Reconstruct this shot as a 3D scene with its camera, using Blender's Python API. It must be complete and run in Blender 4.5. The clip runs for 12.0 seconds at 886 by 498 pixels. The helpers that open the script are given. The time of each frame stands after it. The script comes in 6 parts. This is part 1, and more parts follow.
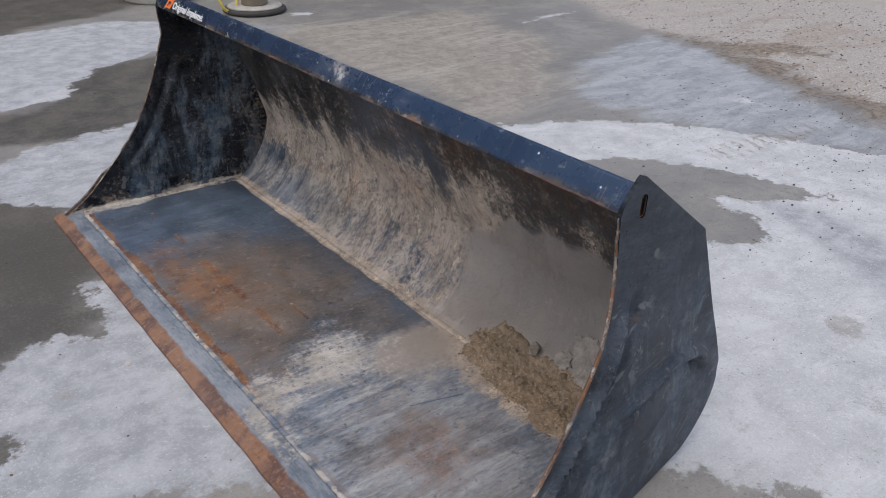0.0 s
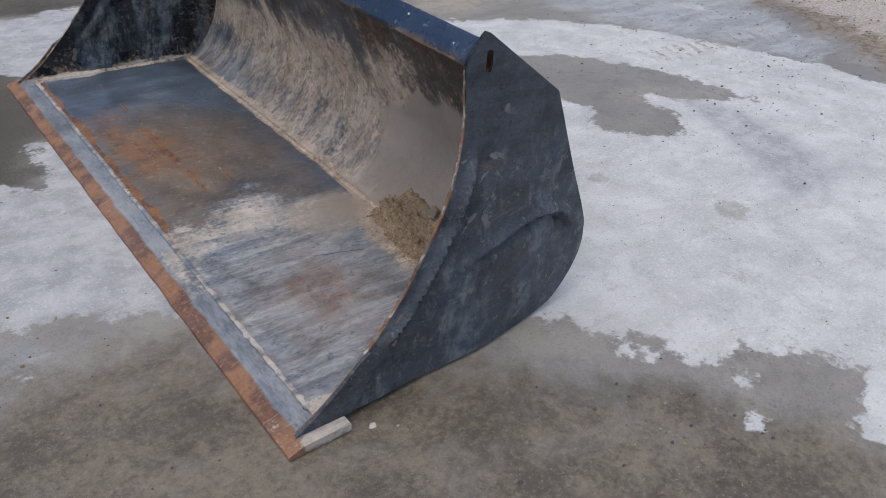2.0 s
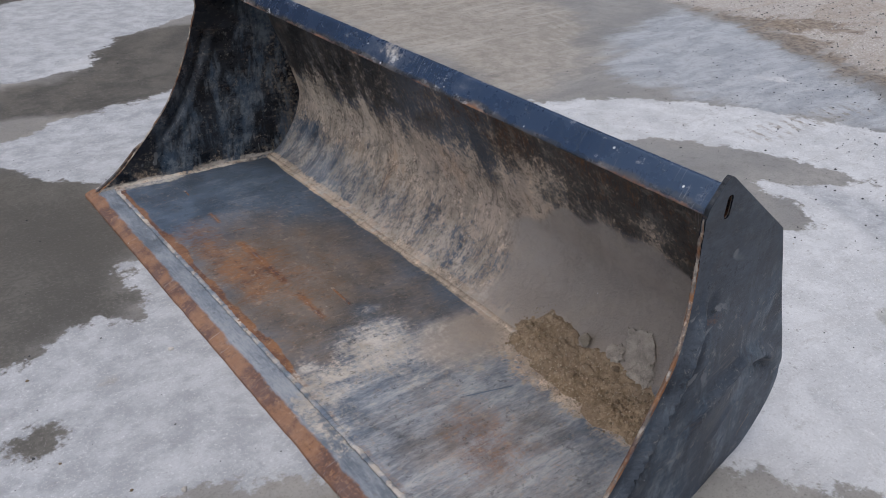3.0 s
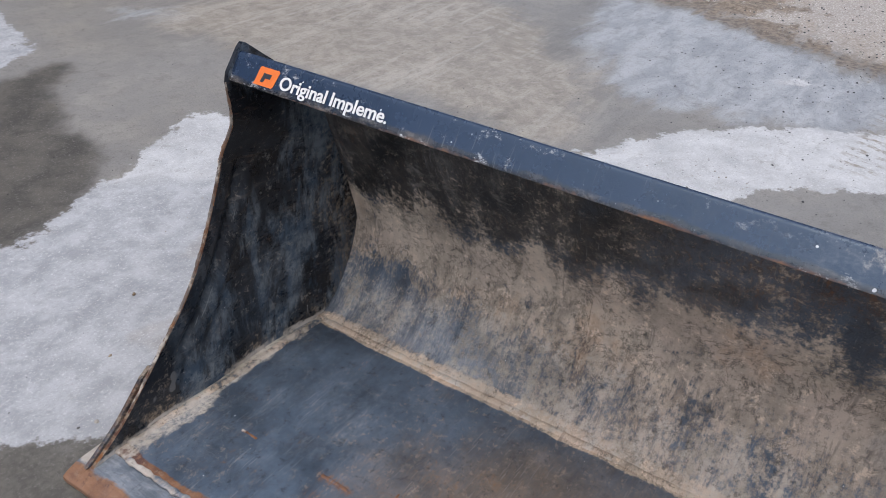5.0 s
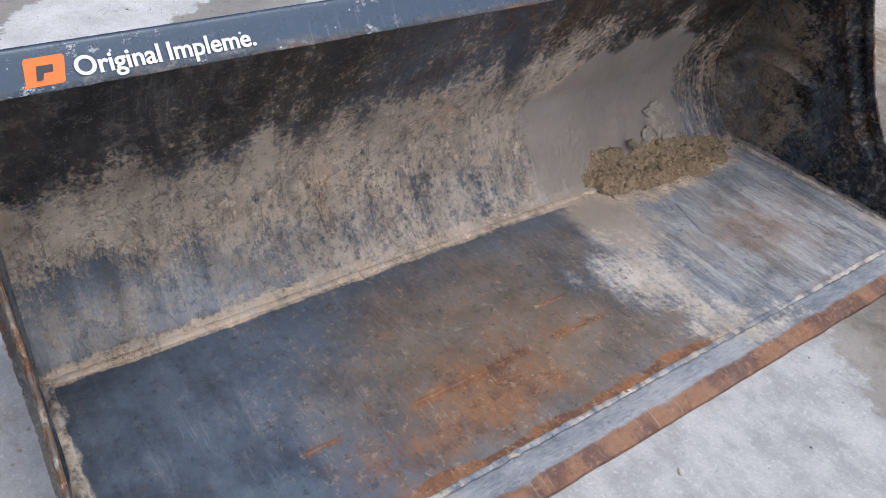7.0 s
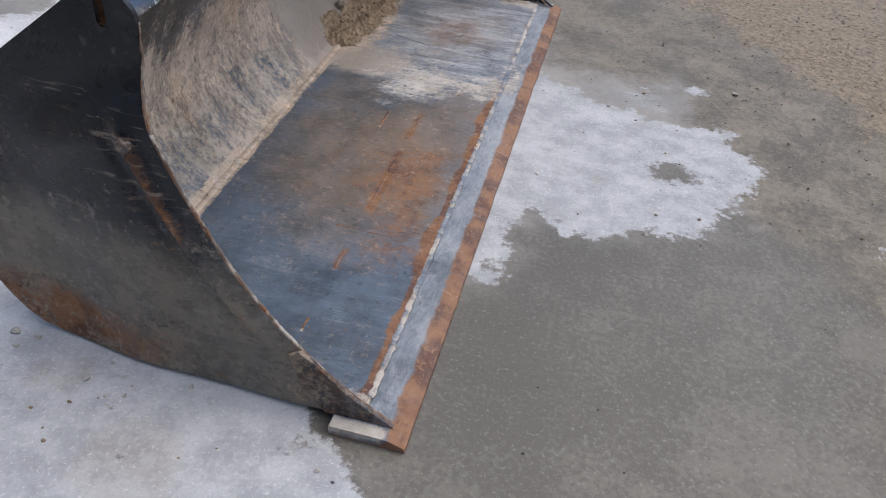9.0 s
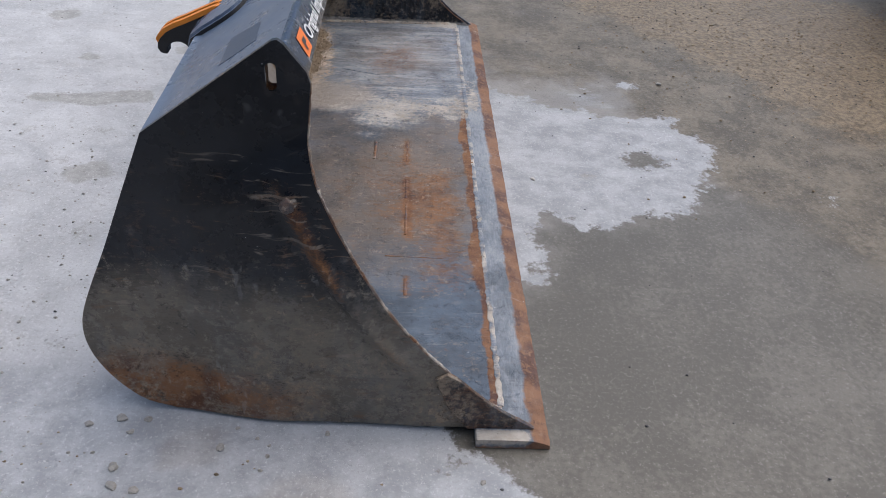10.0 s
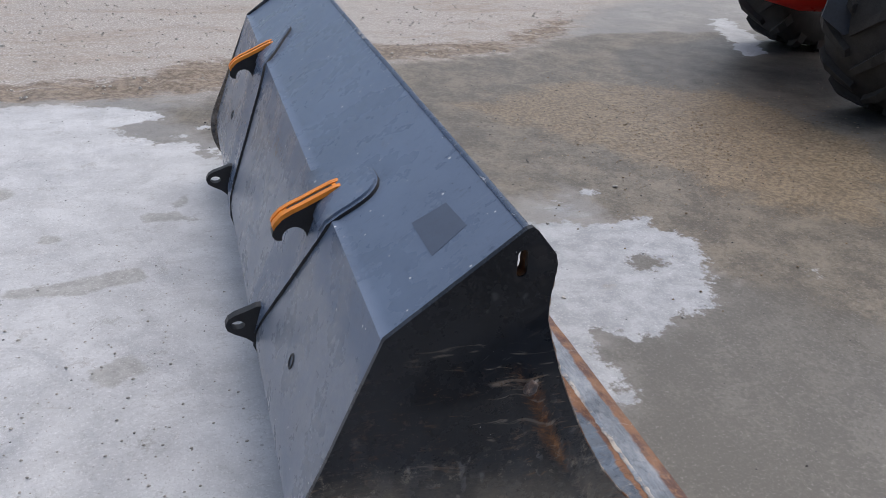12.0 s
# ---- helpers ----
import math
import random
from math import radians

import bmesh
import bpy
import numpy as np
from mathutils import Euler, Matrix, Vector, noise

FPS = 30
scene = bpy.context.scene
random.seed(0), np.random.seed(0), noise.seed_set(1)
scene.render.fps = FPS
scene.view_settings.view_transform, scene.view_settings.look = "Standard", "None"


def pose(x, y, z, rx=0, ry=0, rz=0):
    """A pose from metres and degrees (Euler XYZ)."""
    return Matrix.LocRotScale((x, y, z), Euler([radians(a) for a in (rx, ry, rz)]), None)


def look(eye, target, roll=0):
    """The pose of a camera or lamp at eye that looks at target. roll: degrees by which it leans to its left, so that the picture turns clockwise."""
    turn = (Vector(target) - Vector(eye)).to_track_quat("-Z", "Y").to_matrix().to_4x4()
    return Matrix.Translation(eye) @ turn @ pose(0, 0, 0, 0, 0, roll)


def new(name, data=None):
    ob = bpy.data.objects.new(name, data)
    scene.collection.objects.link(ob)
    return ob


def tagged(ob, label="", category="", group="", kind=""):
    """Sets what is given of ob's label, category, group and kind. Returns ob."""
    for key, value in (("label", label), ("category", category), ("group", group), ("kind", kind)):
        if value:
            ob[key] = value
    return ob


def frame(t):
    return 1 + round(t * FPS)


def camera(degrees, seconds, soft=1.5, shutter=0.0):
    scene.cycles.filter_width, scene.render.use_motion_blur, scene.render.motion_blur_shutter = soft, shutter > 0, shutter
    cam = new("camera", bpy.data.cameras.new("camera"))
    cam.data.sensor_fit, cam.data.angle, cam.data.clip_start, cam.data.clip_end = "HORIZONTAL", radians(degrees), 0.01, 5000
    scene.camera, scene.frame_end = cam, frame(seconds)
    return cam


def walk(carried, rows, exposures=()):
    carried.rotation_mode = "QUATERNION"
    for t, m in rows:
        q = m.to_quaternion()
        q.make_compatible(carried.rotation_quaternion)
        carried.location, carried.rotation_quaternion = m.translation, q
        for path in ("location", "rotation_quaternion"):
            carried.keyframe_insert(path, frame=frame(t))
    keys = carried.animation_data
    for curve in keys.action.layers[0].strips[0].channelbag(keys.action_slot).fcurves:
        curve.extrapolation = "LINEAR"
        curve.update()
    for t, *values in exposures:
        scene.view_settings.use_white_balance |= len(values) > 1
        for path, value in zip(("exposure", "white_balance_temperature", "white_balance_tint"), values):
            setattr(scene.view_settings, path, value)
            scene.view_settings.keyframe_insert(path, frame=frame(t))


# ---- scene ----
cam = camera(58.0, 12.0, soft=0.7)
PATH = [
    (0, (0.278, 0.287, 1.565), (1.384, 1.658, 0.619), 0.9),
    (0.5, (0.287, 0.29, 1.552), (1.406, 1.624, 0.566), 1.3),
    (1, (0.281, 0.22, 1.531), (1.381, 1.508, 0.467), 1.4),
    (1.5, (0.328, -0.028, 1.51), (1.399, 1.246, 0.401), 3.4),
    (2, (0.35, -0.131, 1.536), (1.399, 1.153, 0.419), 3.4),
    (2.5, (0.301, 0.057, 1.574), (1.342, 1.371, 0.483), 2.6),
    (3, (0.215, 0.44, 1.589), (1.291, 1.785, 0.572), 1.6),
    (3.5, (0.254, 0.905, 1.587), (1.369, 2.204, 0.552), 0.9),
    (3.7, (0.246, 1.11, 1.616), (1.384, 2.384, 0.575), 1.0),
    (5.3, (0.329, 2.62, 1.506), (1.878, 3.154, 0.359), 3.9),
    (5.5, (0.366, 2.782, 1.48), (1.962, 2.983, 0.292), 5.1),
    (6, (0.316, 3.093, 1.48), (1.911, 2.799, 0.309), 6.2),
    (6.5, (0.224, 3.376, 1.487), (1.659, 2.64, 0.303), 4.7),
    (7, (0.296, 3.773, 1.476), (1.502, 2.761, 0.242), 7.6),
    (7.5, (0.281, 4.105, 1.475), (1.290, 2.888, 0.249), 6.4),
    (7.7, (0.27, 4.222, 1.496), (1.185, 2.924, 0.28), 6.2),
    (9.3, (0.883, 4.937, 1.462), (0.999, 3.374, 0.22), 5.1),
    (9.5, (1.031, 4.979, 1.468), (1.035, 3.401, 0.239), 4.4),
    (10, (1.316, 5.011, 1.485), (1.179, 3.405, 0.301), 5.3),
    (10.5, (1.529, 4.879, 1.492), (1.349, 3.22, 0.39), 1.2),
    (11, (1.761, 4.81, 1.488), (1.486, 3.158, 0.394), 3.4),
    (11.5, (1.995, 4.783, 1.526), (1.52, 3.149, 0.475), 4.0),
    (12, (2.062, 4.79, 1.549), (1.489, 3.129, 0.594), 3.5),
]
walk(cam, [(t, look(eye, target, roll)) for t, eye, target, roll in PATH],
     [(0.0, -0.08), (2.5, -0.06), (3.5, -0.12), (5.5, 0.22), (6.5, 0.33), (7.5, 0.26), (9.5, 0.18), (10.0, 0.06), (12.0, 0.04)])

# ---- world and light ----
world = bpy.data.worlds.new("overcast_sky")
scene.world = world
world.use_nodes = True
wn = world.node_tree.nodes
wl = world.node_tree.links
SUN_ELEV, SUN_AZ = radians(68), radians(243)
sky = wn.new("ShaderNodeTexSky")
sky.sky_type = "NISHITA"
sky.sun_disc = False
sky.sun_elevation, sky.sun_rotation = SUN_ELEV, SUN_AZ
sky.air_density, sky.dust_density, sky.ozone_density = 1.0, 4.0, 1.0
grey = wn.new("ShaderNodeHueSaturation")
grey.inputs["Saturation"].default_value = 0.98
wl.new(sky.outputs[0], grey.inputs["Color"])
bg = wn["Background"]
wl.new(grey.outputs[0], bg.inputs["Color"])
bg.inputs["Strength"].default_value = 0.145
sun_data = bpy.data.lights.new("sun", "SUN")
sun_data.energy, sun_data.angle, sun_data.color = 1.26, radians(100), (1.0, 0.98, 0.955)
sun = new("sun", sun_data)
sun_way = Vector((math.sin(SUN_AZ) * math.cos(SUN_ELEV), math.cos(SUN_AZ) * math.cos(SUN_ELEV), math.sin(SUN_ELEV)))
sun.matrix_basis = look(sun_way * 20, (0, 0, 0))


# ---- node helpers ----
class Nodes:
    def __init__(self, name):
        self.mat = bpy.data.materials.new(name)
        self.mat.use_nodes = True
        self.nt = self.mat.node_tree
        self.bsdf = self.nt.nodes["Principled BSDF"]
        self.obj = self.add("ShaderNodeTexCoord").outputs["Object"]

    def add(self, kind, **props):
        n = self.nt.nodes.new(kind)
        for k, v in props.items():
            setattr(n, k, v)
        return n

    def put(self, sock, value):
        if isinstance(value, bpy.types.NodeSocket):
            self.nt.links.new(value, sock)
        elif isinstance(value, tuple) and len(value) == 3 and sock.type == "RGBA":
            sock.default_value = (*value, 1)
        else:
            sock.default_value = value

    def attr(self, name):
        return self.add("ShaderNodeAttribute", attribute_name=name).outputs["Fac"]

    def stretch(self, scale, turn=(0, 0, 0)):
        m = self.add("ShaderNodeMapping")
        m.inputs["Scale"].default_value = scale
        m.inputs["Rotation"].default_value = turn
        self.put(m.inputs["Vector"], self.obj)
        return m.outputs[0]

    def noise(self, scale, detail=4.0, rough=0.55, vec=None, warp=0.0):
        n = self.add("ShaderNodeTexNoise")
        self.put(n.inputs["Vector"], vec if vec is not None else self.obj)
        n.inputs["Scale"].default_value, n.inputs["Detail"].default_value = scale, detail
        n.inputs["Roughness"].default_value, n.inputs["Distortion"].default_value = rough, warp
        return n.outputs["Fac"]

    def cells(self, scale, vec=None, feature="F1"):
        n = self.add("ShaderNodeTexVoronoi", feature=feature)
        self.put(n.inputs["Vector"], vec if vec is not None else self.obj)
        n.inputs["Scale"].default_value = scale
        return n

    def math(self, op, a, b=0.0, c=None):
        n = self.add("ShaderNodeMath", operation=op)
        self.put(n.inputs[0], a)
        self.put(n.inputs[1], b)
        if c is not None:
            self.put(n.inputs[2], c)
        return n.outputs[0]

    def ramp(self, v, lo, hi, to0=0.0, to1=1.0):
        n = self.add("ShaderNodeMapRange", interpolation_type="SMOOTHSTEP")
        for k, x in zip((0, 1, 2, 3, 4), (v, lo, hi, to0, to1)):
            self.put(n.inputs[k], x)
        return n.outputs[0]

    def mix(self, f, a, b):
        n = self.add("ShaderNodeMix", data_type="RGBA")
        self.put(n.inputs[0], f)
        self.put(n.inputs[6], a)
        self.put(n.inputs[7], b)
        return n.outputs[2]

    def blend(self, f, a, b):
        n = self.add("ShaderNodeMix", data_type="FLOAT")
        self.put(n.inputs[0], f)
        self.put(n.inputs[2], a)
        self.put(n.inputs[3], b)
        return n.outputs[0]

    def cover(self, name, grain, reach=0.9, soft=0.1):
        """Coverage by the field name, broken up by a grain of mean 0.5."""
        v = self.math("MULTIPLY_ADD", self.math("SUBTRACT", grain, 0.5), reach * 2.0, self.attr(name))
        return self.ramp(v, 0.5 - soft, 0.5 + soft)

    def done(self, color, rough, metal=0.0, height=None, strength=0.3, dist=0.004):
        self.put(self.bsdf.inputs["Base Color"], color)
        self.put(self.bsdf.inputs["Roughness"], rough)
        self.put(self.bsdf.inputs["Metallic"], metal)
        if height is not None:
            b = self.add("ShaderNodeBump")
            b.inputs["Strength"].default_value, b.inputs["Distance"].default_value = strength, dist
            self.put(b.inputs["Height"], height)
            self.put(self.bsdf.inputs["Normal"], b.outputs[0])
        return self.mat


def worn_steel(name, base, rough=0.42, lighter=1.8, streak=(2.5, 15, 2.5), chips=0.0, tan=(0.36, 0.285, 0.205), metal_lo=(0.13, 0.155, 0.20), metal_hi=(0.33, 0.345, 0.38), film_or_bounce=0.0, scratch=0.5, scuffs=0.0, smears=0.0, relief=0.5, dirt=(0.142, 0.114, 0.090)):
    """Painted or bare steel. Fields on the mesh say where it is bare, rusty, muddy, wet or pale."""
    n = Nodes(name)
    big = n.noise(2.3, 7, 0.6)
    mid = n.noise(8, 9, 0.68)
    pits = n.noise(60, 6, 0.74)
    fine = n.noise(190, 3, 0.65)
    lines = n.noise(1.0, 10, 0.66, n.stretch(streak), 0.3)
    hair = n.noise(1.0, 7, 0.74, n.stretch((streak[0] * 13, streak[1] * 6, streak[2] * 13)), 0.3)
    blotch = n.noise(6.0, 9, 0.70, None, 0.6)
    shade = n.ramp(n.blend(0.16, n.blend(0.5, big, mid), lines), 0.38, 0.62)
    col = n.mix(shade, base, tuple(c * lighter for c in base))
    col = n.mix(n.ramp(pits, 0.56, 0.72, 0.0, 0.45), col, tuple(c * 0.45 for c in base))
    rgh = n.blend(n.ramp(mid, 0.3, 0.7), rough - 0.08, rough + 0.12)
    if film_or_bounce:
        # a thin brown film of dirt; on slate paint, painted ground reflection
        haze = n.math("MULTIPLY_ADD", n.math("SUBTRACT", n.blend(0.3, blotch, hair), 0.5), 1.6, n.attr("film_or_bounce"))
        col = n.mix(n.math("MULTIPLY", n.ramp(haze, 0.05, 0.95), film_or_bounce), col, n.mix(n.ramp(n.blend(0.3, mid, hair), 0.38, 0.62), dirt, tuple(c * 1.6 for c in dirt)))
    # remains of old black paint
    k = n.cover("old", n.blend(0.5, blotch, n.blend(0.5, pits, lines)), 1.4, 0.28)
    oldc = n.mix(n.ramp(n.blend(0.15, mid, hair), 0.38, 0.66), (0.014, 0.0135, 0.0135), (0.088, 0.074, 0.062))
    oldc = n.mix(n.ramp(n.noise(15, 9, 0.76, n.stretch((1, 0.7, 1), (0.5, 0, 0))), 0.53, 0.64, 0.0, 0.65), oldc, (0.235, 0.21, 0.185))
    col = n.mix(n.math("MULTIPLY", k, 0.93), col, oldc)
    # bare, scraped metal in soft streaks, and the near plate's painted sheen
    f = n.cover("bare_or_sheen", n.blend(0.5, lines, n.blend(0.5, hair, mid)), 1.15, 0.42)
    col = n.mix(n.math("MULTIPLY", f, 0.85), col, n.mix(n.ramp(n.blend(0.5, lines, hair), 0.38, 0.64), metal_lo, metal_hi))
    rgh = n.blend(f, rgh, 0.52)
    metal = n.math("MULTIPLY", f, 0.12)
    # rust, from a thin stain to scale
    f = n.cover("rust", n.blend(0.60, blotch, n.blend(0.6, pits, hair)), 1.6, 0.33)
    rust = n.mix(n.ramp(n.noise(7.5, 8, 0.66), 0.46, 0.56), (0.250, 0.112, 0.045), (0.112, 0.042, 0.020))
    rust = n.mix(n.ramp(n.blend(0.85, hair, pits), 0.50, 0.62, 0.0, 0.6), rust, (0.36, 0.180, 0.078))
    rust = n.mix(n.ramp(n.noise(34, 8, 0.8), 0.57, 0.63, 0.0, 0.6), rust, (0.060, 0.024, 0.014))
    col = n.mix(n.math("MULTIPLY", f, 0.84), col, rust)
    rgh = n.blend(f, rgh, 0.85)
    metal = n.math("MULTIPLY", metal, n.math("SUBTRACT", 1.0, f))
    # dried mud, pitted and streaked
    grain = n.blend(n.attr("drag"), n.blend(0.45, n.blend(0.3, mid, lines), pits), n.blend(0.35, n.blend(0.4, n.blend(0.5, lines, blotch), hair), pits))
    g = n.cover("mud", grain, 2.0, 0.20)
    hue_hi = (tan[0], tan[1] * 0.98, tan[2] * 0.97)
    hue = n.mix(n.ramp(n.noise(4.5, 6, 0.6), 0.42, 0.60), tan, (tan[0] * 0.86, tan[1] * 0.84, tan[2] * 0.86))
    hue = n.mix(n.ramp(n.noise(6.0, 7, 0.65), 0.52, 0.66, 0.0, 0.8), hue, (tan[0] * 0.80, tan[1] * 0.66, tan[2] * 0.56))
    hue = n.mix(n.ramp(n.blend(0.5, lines, n.noise(12, 6, 0.7)), 0.52, 0.64, 0.0, 0.7), hue, tuple(min(1, c * 1.22 + 0.04) for c in tan))
    mud = n.mix(n.ramp(n.blend(0.5, mid, n.noise(5.5, 8, 0.66, n.stretch((1, 1.5, 0.8)))), 0.38, 0.58), tuple(c * 0.58 for c in tan), hue)
    mud = n.mix(n.ramp(n.noise(26, 10, 0.80), 0.53, 0.60, 0.0, 0.55), mud, tuple(c * 0.28 for c in tan))
    mud = n.mix(n.ramp(fine, 0.55, 0.75, 0.0, 0.4), mud, tuple(min(1, c * 1.3) for c in tan))
    # dark scabs and upright runs
    run = n.ramp(n.noise(1.0, 9, 0.74, n.stretch((4, 22, 4)), 0.5), 0.545, 0.60)
    run = n.math("MULTIPLY", run, n.ramp(n.noise(3.6, 4, 0.6), 0.46, 0.58))
    mud = n.mix(n.math("MULTIPLY", run, 0.5), mud, (tan[0] * 0.22, tan[1] * 0.22, tan[2] * 0.25))
    # flakes and thin cracks of the crust
    mud = n.mix(n.ramp(n.noise(23, 9, 0.84), 0.555, 0.60, 0.0, 0.75), mud, tuple(min(1, c * 1.3) for c in hue_hi))
    crack = n.math("ABSOLUTE", n.math("SUBTRACT", n.noise(13, 9, 0.74, None, 0.4), 0.5))
    crack = n.math("MULTIPLY", n.ramp(crack, 0.004, 0.016, 1.0, 0.0), n.ramp(n.noise(5.0, 5, 0.65), 0.42, 0.56))
    mud = n.mix(n.math("MULTIPLY", crack, 0.85), mud, tuple(c * 0.16 for c in tan))
    col = n.mix(n.math("MULTIPLY", g, 0.93), col, mud)
    rgh = n.blend(g, rgh, 0.92)
    # smooth damp silt
    w = n.cover("silt", n.blend(0.5, big, mid), 0.7, 0.22)
    silt = n.mix(n.ramp(big, 0.35, 0.65), (0.315, 0.277, 0.248), (0.385, 0.347, 0.318))
    col = n.mix(n.math("MULTIPLY", w, 0.95), col, n.mix(n.ramp(blotch, 0.42, 0.66, 0.0, 0.45), silt, (0.36, 0.31, 0.255)))
    rgh = n.blend(w, rgh, 0.48)
    # pale dust and weld spatter
    p = n.cover("pale", n.blend(0.4, n.blend(0.5, blotch, lines), pits), 1.7, 0.26)
    col = n.mix(n.math("MULTIPLY", p, 0.9), col, n.mix(n.ramp(mid, 0.35, 0.65), (0.40, 0.36, 0.31), (0.60, 0.57, 0.53)))
    rgh = n.blend(p, rgh, 0.9)
    # thin scratches, light and dark
    for turn, lo, tone, amount in ((0.28, 0.640, (0.46, 0.46, 0.46), 0.42), (-0.33, 0.645, (0.05, 0.045, 0.045), 0.5)):
        t = n.ramp(n.noise(1.0, 2, 0.5, n.stretch((13, 230, 13), (0.15, 0.1, turn)), 0.1), lo, lo + 0.05)
        t = n.math("MULTIPLY", t, n.ramp(n.noise(4.0 + turn, 3), 0.46, 0.62))
        col = n.mix(n.math("MULTIPLY", n.math("MULTIPLY", t, amount * scratch), n.math("SUBTRACT", 1.0, g)), col, tone)
    if film_or_bounce:
        # pale flecks and dark nicks
        fl = n.math("MULTIPLY", n.ramp(n.noise(38, 9, 0.82), 0.555, 0.61, 0.0, 0.55 * film_or_bounce), n.ramp(n.attr("film_or_bounce"), -0.25, 0.2))
        clean = n.math("MULTIPLY", n.math("SUBTRACT", 1.0, g), n.math("SUBTRACT", 1.0, w))
        col = n.mix(n.math("MULTIPLY", fl, clean), col, tuple(min(0.5, c * 2.6) for c in dirt))
        col = n.mix(n.math("MULTIPLY", n.ramp(n.noise(31, 9, 0.82), 0.385, 0.445, 0.60 * film_or_bounce, 0.0), n.math("SUBTRACT", 1.0, w)), col, tuple(c * 0.4 for c in base))
    # long thin scores down to brown primer
    sc = n.ramp(n.noise(1.0, 3, 0.6, n.stretch((11, 6, 66), (0, radians(11), 0)), 0.9), 0.575, 0.69)
    sc = n.math("MULTIPLY", n.math("MULTIPLY", sc, n.ramp(n.noise(5.5, 3), 0.45, 0.6)), n.attr("scored"))
    col = n.mix(n.math("MULTIPLY", sc, 0.62), col, n.mix(n.ramp(mid, 0.4, 0.6), (0.17, 0.095, 0.048), (0.27, 0.235, 0.20)))
    if smears:
        sm = n.noise(5.0, 10, 0.74, n.stretch((1.5, 1.0, 0.45), (0, 0.45, 0)), 0.25)
        sm = n.math("MULTIPLY", n.ramp(sm, 0.45, 0.60), n.ramp(n.attr("smear"), 0.0, 1.0))
        col = n.mix(n.math("MULTIPLY", sm, smears), col, n.mix(n.ramp(n.noise(14, 8, 0.75), 0.42, 0.6), (0.056, 0.084, 0.122), (0.175, 0.205, 0.236)))
        fleck = n.math("MULTIPLY", n.ramp(n.noise(30, 9, 0.84), 0.575, 0.61), n.ramp(n.attr("smear"), 0.0, 1.0))
        col = n.mix(n.math("MULTIPLY", fleck, 0.55), col, (0.28, 0.27, 0.25))
    if scuffs:
        sf = n.ramp(n.noise(28, 9, 0.82, n.stretch((1, 0.6, 1))), 0.575, 0.615)
        sf = n.math("MULTIPLY", sf, n.ramp(n.noise(3.2, 4, 0.6), 0.42, 0.62))
        col = n.mix(n.math("MULTIPLY", sf, scuffs), col, n.mix(mid, (0.30, 0.31, 0.33), (0.62, 0.62, 0.62)))
    if chips:
        v = n.cells(42)
        pick = n.math("LESS_THAN", n.math("MULTIPLY_ADD", n.math("SUBTRACT", pits, 0.5), 0.25, v.outputs["Distance"]), n.math("MULTIPLY", n.ramp(n.noise(17, 2), 0.46, 0.72), chips))
        col = n.mix(pick, col, (0.62, 0.63, 0.64))
    h = n.math("ADD", n.math("MULTIPLY", fine, 0.25), n.math("MULTIPLY_ADD", n.math("SUBTRACT", g, n.math("MULTIPLY", crack, 0.6)), 0.8, n.math("MULTIPLY", pits, n.math("ADD", n.math("MULTIPLY", g, 1.6), 0.15))))
    return n.done(col, rgh, metal, h, relief, 0.004)


STEEL = worn_steel("worn_bucket_steel", (0.041, 0.058, 0.083), 0.40, 2.5, (2.5, 17, 2.5), 0.06, (0.67, 0.555, 0.44), (0.205, 0.245, 0.305), (0.46, 0.475, 0.495), 0.85, 0.45)
BLADE = worn_steel("bare_cutting_edge_steel", (0.060, 0.075, 0.095), 0.42, 2.0, (10, 5, 10), 0.05, (0.62, 0.53, 0.43), (0.19, 0.225, 0.275), (0.37, 0.395, 0.43), 0.5, 0.6)
PLATE = worn_steel("black_side_plate_paint", (0.008, 0.010, 0.014), 0.24, 1.8, (5, 12, 13), 0.05, (0.30, 0.245, 0.185), (0.044, 0.055, 0.074), (0.084, 0.102, 0.130), 0.9, 0.6, smears=1.0, relief=0.16, dirt=(0.132, 0.115, 0.092))
PLATE.node_tree.nodes["Principled BSDF"].inputs["Specular IOR Level"].default_value = 0.32
LIPPAINT = worn_steel("deep_blue_lip_paint", (0.011, 0.021, 0.047), 0.24, 1.4, (8, 8, 8), 0.15, scratch=0.4, scuffs=0.85, relief=0.22)
LIPPAINT.node_tree.nodes["Principled BSDF"].inputs["Specular IOR Level"].default_value = 1.0
LIPPAINT.node_tree.nodes["Principled BSDF"].inputs["Specular Tint"].default_value = (0.62, 0.80, 1.0, 1)
# the dirt tone here is pale grey, standing in for light off the ground
PAINT = worn_steel("slate_blue_paint", (0.112, 0.150, 0.220), 0.28, 1.22, (8, 8, 8), 0.17, film_or_bounce=0.55, scratch=0.5, relief=0.14, dirt=(0.26, 0.262, 0.27))


def plain(name, color, rough=0.6, spread=0.25, scale=18, bump=0.15, metal=0.0):
    n = Nodes(name)
    a = n.noise(scale, 5, 0.6)
    b = n.noise(scale * 9, 3)
    lo = tuple(c * (1 - spread) for c in color)
    hi = tuple(min(1, c * (1 + spread)) for c in color)
    col = n.mix(n.ramp(n.blend(0.4, a, b), 0.3, 0.7), lo, hi)
    return n.done(col, n.blend(a, max(0.05, rough - 0.1), min(1, rough + 0.1)), metal, n.blend(0.5, a, b), bump, 0.003)


